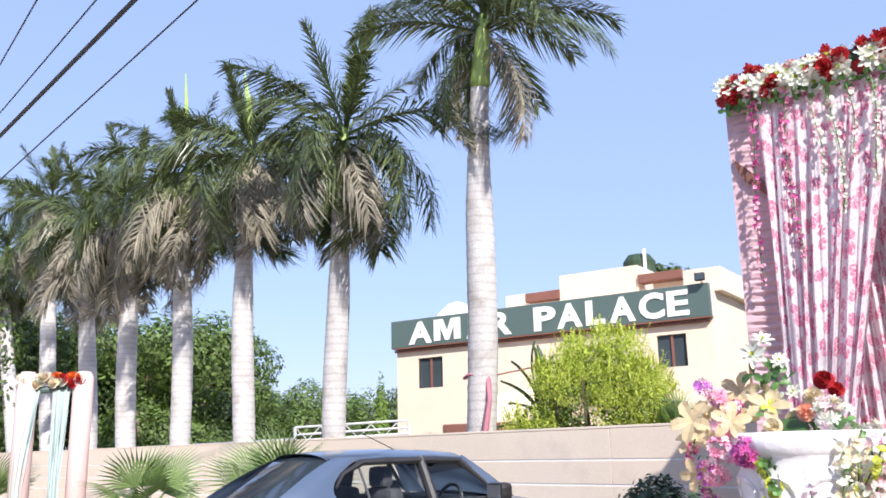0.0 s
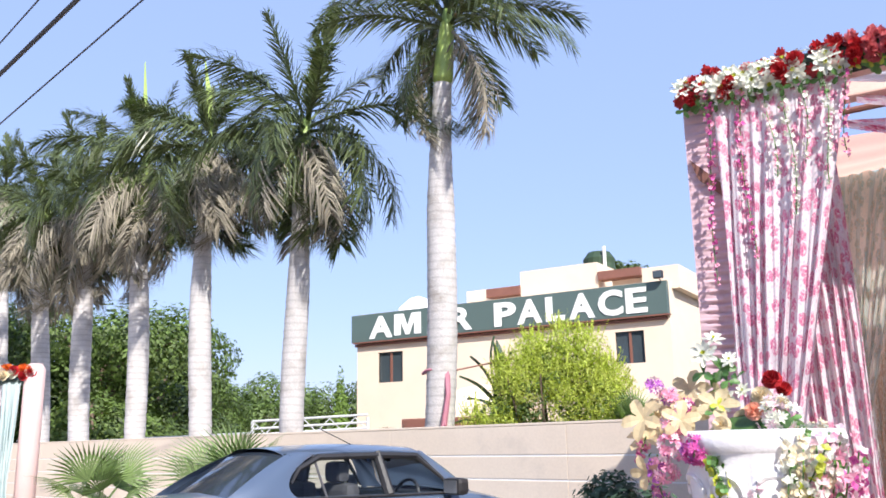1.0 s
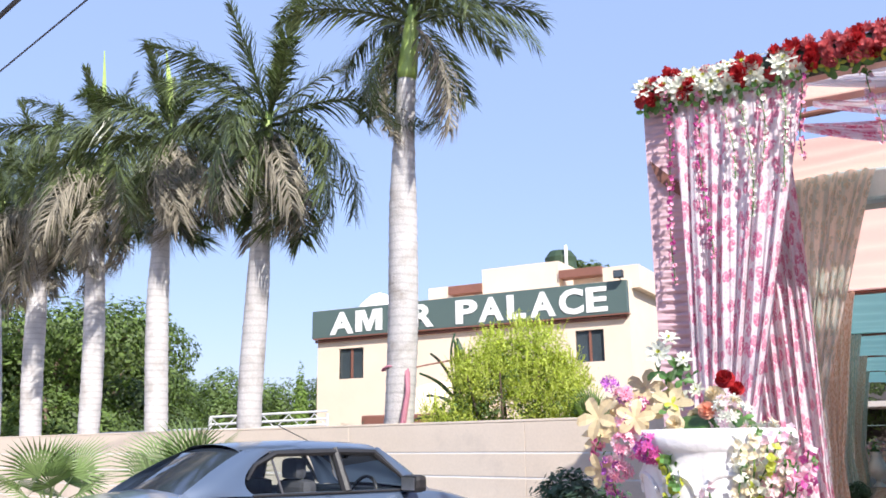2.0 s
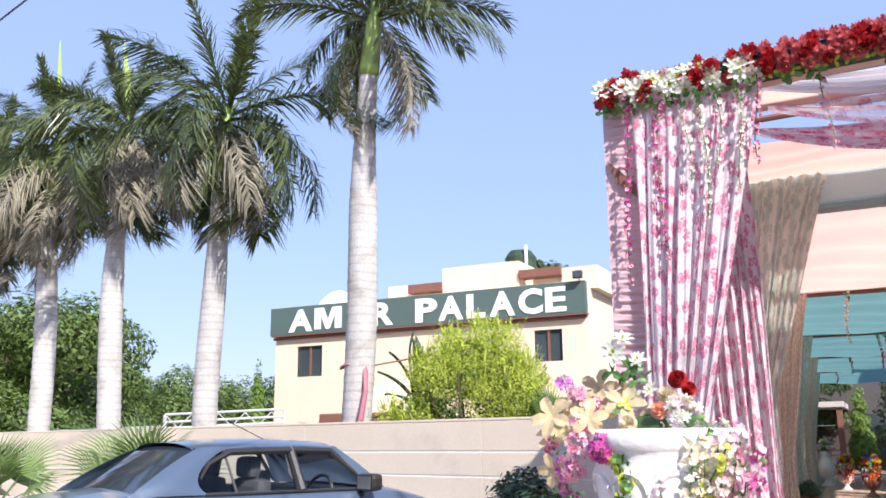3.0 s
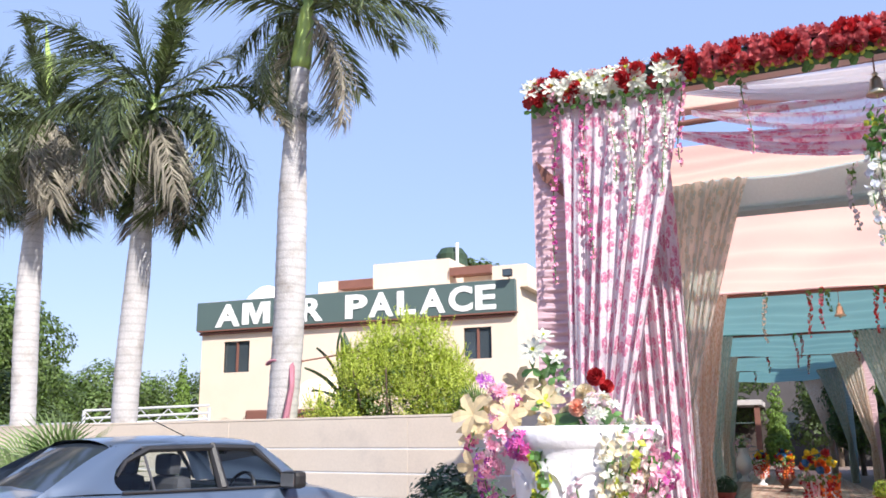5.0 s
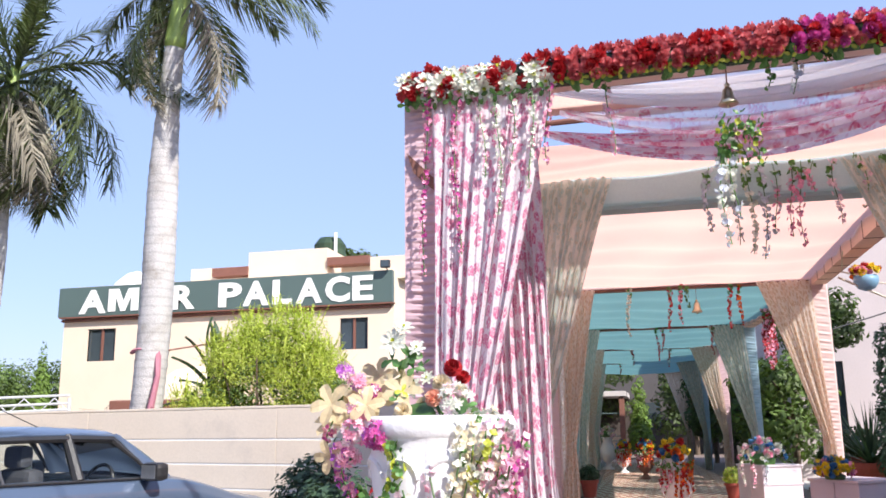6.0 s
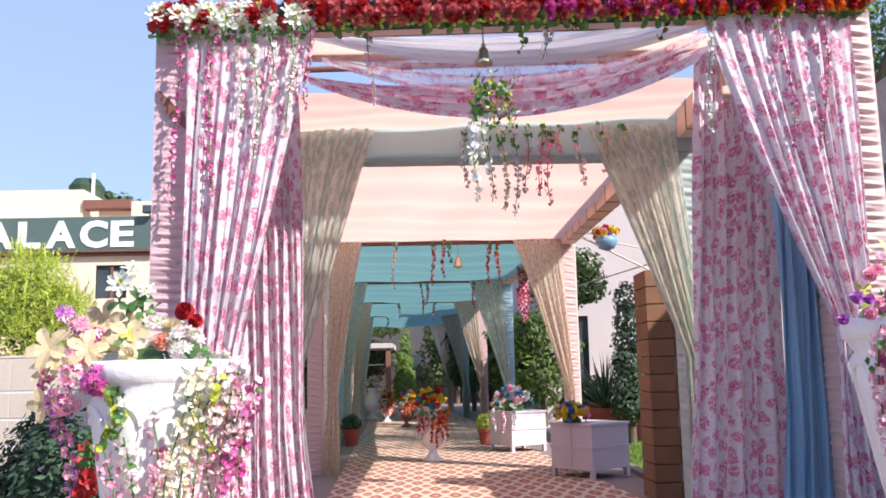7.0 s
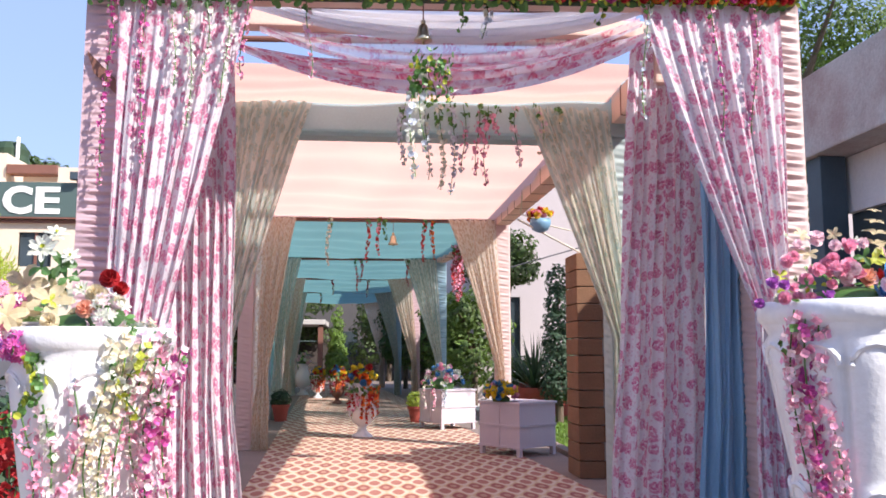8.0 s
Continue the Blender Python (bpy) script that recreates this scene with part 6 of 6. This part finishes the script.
def posy(place, choices, n, r, h, label, trails=()):
    rng = random.Random(int(place[1] * 100))
    root = thing("posy", place, label, "flowers", "posies along the walk")
    part("base", lathe([(r * 0.55, 0), (r * 0.6, h * 0.25), (r * 0.3, h * 0.5), (0.01, h * 0.55)], 14), LEAF_FAKE, root)
    for _ in range(n):
        d = Vector((rng.gauss(0, 1), rng.gauss(0, 1), abs(rng.gauss(0, 1)) + 0.2)).normalized()
        p = Vector((d.x * r, d.y * r, 0.05 + d.z * h))
        name, me = choices[rng.randrange(len(choices))]
        bloom(name, me, root, p, rng.uniform(0.07, 0.13), d)
    for t in trails:
        strand("trail", *t[:2], t[2], root, *t[3:])


posy((1.88, 12.05, 0.735), [R("yellow"), R("yellow"), R("yellow"), R("blue"), R("rose")], 70, 0.21, 0.17, "round posy of yellow, blue and pink silk flowers", [((0.2, 0.0, 0.1), 0.1, [MAGENTA], 0.06)])
posy((1.45, 16.35, 0.735), [R("soft"), R("white"), R("rose"), ("leaf", LEAVES), R("white"), R("blue")], 60, 0.36, 0.36, "loose bouquet of pale pink and white silk flowers", [((-0.36, -0.25, 0.15), 0.5, [SOFT_PINK, WHITE_P], 0.07), ((-0.2, -0.42, 0.15), 0.5, [ROSE_PINK, SOFT_PINK], 0.07), ((0.0, -0.45, 0.1), 0.4, [SILVER], 0.07)])


def vase(place, s, label, red=True, dark=False):
    root = thing("pedestal_vase", place, label, "vase", "vases along the walk")
    part("body", lathe([(0.17 * s, 0), (0.17 * s, 0.04), (0.09 * s, 0.10 * s), (0.06 * s, 0.18 * s), (0.16 * s, 0.26 * s), (0.24 * s, 0.38 * s), (0.24 * s, 0.50 * s), (0.17 * s, 0.66 * s), (0.12 * s, 0.80 * s), (0.17 * s, 0.90 * s), (0.15 * s, 0.89 * s)], 28), URN if not dark else BROWN, root, smooth=True)
    rng = random.Random(int(place[1] * 31))
    kinds = [R("red"), R("orange"), R("blue"), ("leaf", LEAVES), R("yellow")] if red else [R("white"), R("cream"), ("leaf", LEAVES), R("soft")]
    flowers = thing("posy", Vector(place) + Vector((0, 0, 0.88 * s)), "red and orange silk flowers spilling from the vase" if red else "white and cream silk flowers in the vase", "flowers", "posies along the walk")
    part("base", lathe([(0.14 * s, 0), (0.15 * s, 0.06), (0.02, 0.16)], 12), LEAF_FAKE, flowers)
    for _ in range(38):
        d = Vector((rng.gauss(0, 1), rng.gauss(0, 1), abs(rng.gauss(0, 1)) + 0.1)).normalized()
        n, me = kinds[rng.randrange(len(kinds))]
        bloom(n, me, flowers, (d.x * 0.22 * s, d.y * 0.22 * s, 0.02 + d.z * 0.26 * s), rng.uniform(0.09, 0.15), d)
    if red:
        for k in range(9):
            a = -math.pi * (0.02 + k / 8.3)
            strand("trail", (0.25 * s * math.cos(a), 0.25 * s * math.sin(a), -0.02), rng.uniform(0.35, 0.62) * s, [RED, ORANGE_P] if k < 5 else [ROSE_PINK, RED, WHITE_P], flowers, 0.075, 0.03)


vase((-0.03, 14.75, 0.0), 1.0, "white pedestal vase with red trailing flowers")
vase((-2.05, 29.6, 0.0), 1.15, "white pedestal vase with pale flowers", False)
vase((-1.45, 27.5, 0.0), 0.8, "white pedestal vase with pink trailing flowers")
vase((-0.75, 24.5, 0.0), 0.85, "dark pedestal vase with trailing flowers", True, True)


def potted(place, s, colour, material, label, spiky=False):
    root = thing("flower_pot", place, label, "pot", "potted plants")
    part("pot", lathe([(0.11 * s, 0), (0.155 * s, 0.26 * s), (0.175 * s, 0.26 * s), (0.175 * s, 0.31 * s), (0.15 * s, 0.31 * s), (0.145 * s, 0.27 * s), (0.0, 0.27 * s)], 20), colour, root, smooth=False)
    rng = random.Random(int(place[0] * 91 + place[1] * 13))
    if spiky:
        vs, fs = [], []
        for k in range(70):
            a, e = rng.uniform(0, 6.28), rng.uniform(0.1, 1.45)
            d = Vector((math.cos(a) * math.cos(e), math.sin(a) * math.cos(e), math.sin(e)))
            q = d.cross(Vector((0, 0, 1))).normalized() * 0.018 * s
            b = Vector((0, 0, 0.3 * s))
            i = len(vs)
            vs += [b - q, b + q, b + d * 0.55 * s]
            fs.append((i, i + 1, i + 2))
        hang("foliage", raw("foliage", vs, fs), material, root)
    else:
        leaf_cloud("foliage", [((0, 0, 0.42 * s), (0.2 * s, 0.2 * s, 0.16 * s))], 500, 0.035 * s, material, rng, root)


potted((1.05, 17.9, 0.0), 1.05, CLAY, LEAF_LIME, "red clay pot with a leafy green plant")
potted((-1.72, 18.4, 0.0), 1.1, CLAY, LEAF_GREY, "red clay pot with a dark plant")
potted((-1.75, 18.9, 0.0), 0.9, CLAY, LEAF_MID, "red clay pot with a dark plant")
for k in range(9):
    potted((3.35 + 0.42 * k, 21.6 + 0.25 * (k % 3), 0.01), 1.1 + 0.1 * (k % 2), CLAY, LEAF_GREY if k % 3 else LEAF_MID, "red clay pot in a row before the house", k % 3 == 1)
potted((4.3, 19.2, 0.0), 2.1, CLAY, LEAF_GREY, "large red pot with a spiky agave", True)
potted((3.55, 18.2, 0.0), 2.2, CLAY, LEAF_GREY, "large red pot with a spiky agave", True)
potted((4.85, 19.9, 0.0), 2.4, CLAY, LEAF_GREY, "large red pot with a spiky agave", True)
potted((3.1, 19.6, 0.0), 1.7, CLAY, LEAF_DARK, "red clay pot with a bushy dark plant")
potted((3.75, 20.4, 0.0), 2.3, CLAY, LEAF_DARK, "red clay pot with a bushy dark plant")
potted((1.75, 22.5, 0.0), 1.2, CLAY, LEAF_MID, "red clay pot with a leafy green plant")


# ---- brick pier, hanging pot, ropes ----
def pier():
    root = thing("stone_pier", (0.08, 0, 0), "square pier of brown stone blocks with pale inset gaps", "pier")
    stone = mat("brown_stone", (0.21, 0.105, 0.055), 0.85, 0, 0.2, 4, 50, 0.4, island=0.16)
    pale = mat("pale_stone", (0.45, 0.42, 0.40), 0.9, 0, 0.2, 4, 50, 0.4)
    part("core", boxed(2.40, 9.86, -0.05, 2.78, 10.26, 2.53), pale, root, "pale core of the pier")
    n = 13
    h = 2.55 / n
    for k in range(n):
        z0 = k * h
        part("block", boxed(2.33, 9.78, z0 + 0.006, 2.62, 10.34, z0 + h - 0.006, bevel=0.006), stone, root)
        if k % 3 != 1:
            part("block", boxed(2.625, 9.79 + 0.02 * (k % 2), z0 + 0.006, 2.86, 10.33, z0 + h - 0.006, bevel=0.006), stone, root)


pier()


def hanging_pot():
    root = thing("hanging_pot", (2.02, 9.9, 2.92), "small blue pot of red and yellow flowers strung on ropes", "hanging pot")
    part("pot", lathe([(0.02, -0.13), (0.09, -0.10), (0.125, -0.03), (0.12, 0.03), (0.10, 0.03)], 20), BLUE, root, smooth=True)
    for k in range(22):
        d = Vector((frng.gauss(0, 1), frng.gauss(0, 1), abs(frng.gauss(0, 1)))).normalized()
        bloom("rose", ROSES[("red", "yellow", "rose", "orange")[k % 4]], root, (d.x * 0.13, d.y * 0.13, 0.04 + d.z * 0.08), 0.09, d)
    rope = mat("pale_rope", (0.62, 0.56, 0.45), 0.9)
    part("rope", tube([(0, 0, 0.02), (-0.24, -0.05, 0.08), (-0.32, -0.6, 0.2)], 0.008, 6), rope, root)
    part("rope", tube([(0, 0, -0.02), (0.6, 0.1, -0.13), (1.6, 0.4, -0.3)], 0.009, 6), rope, root)
    part("rope", tube([(-0.28, -0.05, 0.02), (0.2, 0, -0.22), (0.62, 0.05, -0.42)], 0.012, 6), rope, root)
    wire = thing("overhead_wire", (0, 0, 0), "thin black wire strung beside the walk", "cable")
    part("wire", tube([(1.7, 14, 2.6), (6, 15, 3.9)], 0.012, 6), CABLE, wire)


hanging_pot()


# ---- houses on the near side, dark end of the walk ----
HOUSE_WHITE = mat("off_white_plaster", (0.50, 0.43, 0.43), 0.85, 0, 0.08, 0.8, 30, 0.2, dirt=(0.38, 0.33, 0.33), dirt_amount=0.3)
CONCRETE = mat("stained_concrete", (0.50, 0.46, 0.43), 0.9, 0, 0.18, 1.2, 30, 0.35, dirt=(0.32, 0.16, 0.13), dirt_amount=0.55)


def court_house():
    root = thing("court_house", (0, 0, 0), "pale plastered two-storey house beyond the lawn", "house")
    wins = ((3.45, 3.35, 4.15, 4.75), (3.62, 0.9, 4.30, 2.95))
    x0, x1, y, top = 3.1, 15.0, 24.0, 7.2
    part("wall", boxed(x0, y, 0, wins[0][0], y + 0.25, top), HOUSE_WHITE, root)
    part("wall", boxed(wins[0][0], y, 0, wins[1][2], y + 0.25, wins[1][1]), HOUSE_WHITE, root)
    part("wall", boxed(wins[0][0], y, wins[1][3], wins[1][2], y + 0.25, wins[0][1]), HOUSE_WHITE, root)
    part("wall", boxed(wins[0][0], y, wins[1][1], wins[1][0], y + 0.25, wins[1][3]), HOUSE_WHITE, root)
    part("wall", boxed(wins[0][2], y, wins[0][1], wins[1][2], y + 0.25, wins[0][3]), HOUSE_WHITE, root)
    part("wall", boxed(wins[0][0], y, wins[0][3], wins[1][2], y + 0.25, top), HOUSE_WHITE, root)
    part("wall", boxed(wins[1][2], y, 0, x1, y + 0.25, top), HOUSE_WHITE, root)
    part("wall", boxed(x0, y + 0.25, 0, x0 + 0.25, 34, top), HOUSE_WHITE, root)
    part("wall", boxed(x0 + 0.25, 33.75, 0, x1, 34, top), HOUSE_WHITE, root)
    part("roof", boxed(x0 - 0.2, y - 0.3, top, x1, 34.2, top + 0.2, bevel=0.03), HOUSE_WHITE, root)
    for w in wins:
        window(root, *w, y + 0.14)


court_house()


def side_building():
    root = thing("porch_building", (0, 0, 0), "low concrete building with a heavy stained slab roof", "building")
    part("slab_roof", boxed(4.92, -3, 3.58, 11, 9.5, 4.5, bevel=0.02), CONCRETE, root, "stained concrete roof slab with peeling paint")
    part("wall", boxed(5.35, -3, 2.95, 10.8, 9.2, 3.575), mat("whitewash", (0.66, 0.64, 0.64), 0.85, 0, 0.08, 1, 30, 0.2), root, "whitewashed wall band")
    part("doorway", boxed(5.40, -3, -0.05, 10.8, 9.15, 2.94), mat("dark_shutter", (0.035, 0.05, 0.055), 0.5, 0, 0.2, 2, 30, 0.1), root, "dark glazed shopfront")
    part("column", boxed(5.0, 9.05, -0.05, 5.3, 9.35, 3.575, bevel=0.01), mat("dark_column", (0.06, 0.09, 0.11), 0.6), root)
    sign = thing("shop_sign", (0, 0, 0), "dark sign band with a row of unreadable pale strokes", "sign")
    part("board", boxed(5.33, 4.0, 2.45, 5.395, 8.3, 2.85), GREEN_SIGN, sign)
    for k in range(7):
        part("stroke", boxed(5.322, 7.9 - 0.36 * k, 2.55 + 0.02 * (k % 2), 5.329, 8.08 - 0.36 * k, 2.73), PLANTER, sign)


side_building()
# added out of view behind the camera, to cut low sky light on the gate
tagged(part("wall_behind", boxed(-16, -9.3, -0.05, 24, -9.0, 5.0), HOUSE_WHITE), "added plain wall behind the camera, unseen, that blocks low sky light", "wall", kind="structure")
tree((7.6, 15.5, 0), 8.5, lobes_of(trng, 16, 2.2, 2.0, 6.6, 1.25), 26000, 0.055, LEAF_MID, "tall leafy neem tree behind the concrete roof", 0.22)
tree((3.9, 17.4, 0), 2.9, [((0, 0, 0.75 + 0.42 * i), (0.42 - 0.03 * i, 0.42 - 0.03 * i, 0.36)) for i in range(6)], 4200, 0.05, LEAF_GREY, "dark clipped columnar shrub on the lawn", 0.08)
tree((3.3, 20.6, 0), 4.3, lobes_of(trng, 6, 0.5, 0.5, 3.6, 0.55), 2200, 0.08, LEAF_DARK, "small dark leafy tree by the house", 0.08)
for k, (x, y) in enumerate(((2.6, 27), (2.0, 31), (2.9, 23.2), (1.6, 34.5))):
    tree((x, y, 0), 3.4, lobes_of(trng, 8, 0.6, 0.9, 1.9, 0.75), 3200, 0.09, LEAF_DARK if k % 2 else LEAF_MID, "leafy green garden tree beside the walk", 0.1, group="garden trees")
tree((-1.25, 39.0, 0), 3.4, [((0.1 * math.sin(3 * i), 0.1 * math.cos(2 * i), 0.55 + 0.3 * i), (0.62 - 0.05 * i, 0.62 - 0.05 * i, 0.30)) for i in range(10)], 6000, 0.06, LEAF_LAWN, "bright green slender tree at the end of the walk", 0.12)
for x in (-5.4, -3.4, 1.2, 3.4):
    tree((x, 43 + 0.3 * x, 0), 4.8, lobes_of(trng, 9, 1.1, 1.4, 2.6, 1.0), 3600, 0.12, LEAF_DARK, "dark leafy tree closing the end of the walk", 0.12, group="trees at the end")


def end_house():
    root = thing("end_house", (0, 0, 0), "dark fronted house at the far end of the walk", "house")
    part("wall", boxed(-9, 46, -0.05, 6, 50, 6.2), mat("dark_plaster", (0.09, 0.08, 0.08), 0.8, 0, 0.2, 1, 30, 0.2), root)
    part("roof", boxed(-9.3, 45.5, 6.2, 6.3, 50.2, 6.45), CONCRETE, root)
    for k in range(3):
        part("window", boxed(-6 + 2.2 * k, 45.95, 1.2, -4.8 + 2.2 * k, 45.997, 2.5), GLASS_DARK, root)


end_house()


def verandah():
    root = thing("verandah", (0, 0, 0), "low dark open verandah under a flat roof slab", "verandah")
    part("roof_slab", boxed(-7.5, 38.4, 2.62, -1.75, 42.4, 2.84, bevel=0.02), CONCRETE, root)
    # near-black brown puts the shade under the slab into the wall's colour
    part("back_wall", boxed(-7.5, 42.2, -0.05, -1.75, 42.4, 2.615), mat("shaded_brown_wall", (0.06, 0.045, 0.04), 0.8, 0, 0.2, 1, 30, 0.2), root)
    part("side_wall", boxed(-7.7, 38.4, -0.05, -7.505, 42.4, 2.615), CONCRETE, root)
    for x in (-5.3, -3.7, -1.95):
        part("column", boxed(x - 0.11, 38.5, -0.05, x + 0.11, 38.72, 2.615, bevel=0.01), BROWN, root)
    for z in (0.75, 0.95, 1.9):
        part("rail", tube([(-7.4, 38.6, z), (-1.9, 38.6, z)], 0.025, 6), GREEN_SIGN, root)


verandah()


# ---- small draped gate far along the wall ----
def side_gate():
    root = thing("side_gate", (0, 0, 0), "small pink draped gate with a flower crest before the wall", "gate")
    p, q = Vector((-9.25, 5.8, 0)), Vector((-9.69, 5.39, 0))
    for k, c in enumerate((p, q)):
        part("post", tube([(c.x, c.y, -0.06), (c.x, c.y, 2.36), (c.x, c.y, 2.42)], [0.11, 0.11, 0.07], 14), PINK_PALE, root, "post wrapped in pink satin", True)
    part("rail", tube([p + Vector((0, 0, 2.22)), q + Vector((0, 0, 2.22))], 0.04, 8), GREEN_SIGN, root)
    for k in range(26):
        c = p.lerp(q, k / 25) + Vector((frng.uniform(-0.05, 0.05), frng.uniform(-0.08, 0.02), 2.30 + frng.uniform(-0.05, 0.06)))
        bloom("rose", ROSES[("red", "orange", "white", "cream")[k % 4] if k < 14 else ("white", "cream")[k % 2]], root, c, 0.12, (0.3, -1, 0.5))
    for a, b, off in ((p, q, 0.12), (q, p, 0.1)):
        d = (b - a).normalized()
        curtain("drape", a + d * 0.05 + Vector((0, -0.1, 2.2)), a + d * 0.24 + Vector((0, -0.1, 2.2)), a + d * off + Vector((0, -0.14, 1.15)), 0.10, a + d * 0.1 + Vector((0, -0.1, 0.0)), 0.16, MINT, root, "sheer pale mint drape", 5, 0.03)


side_gate()
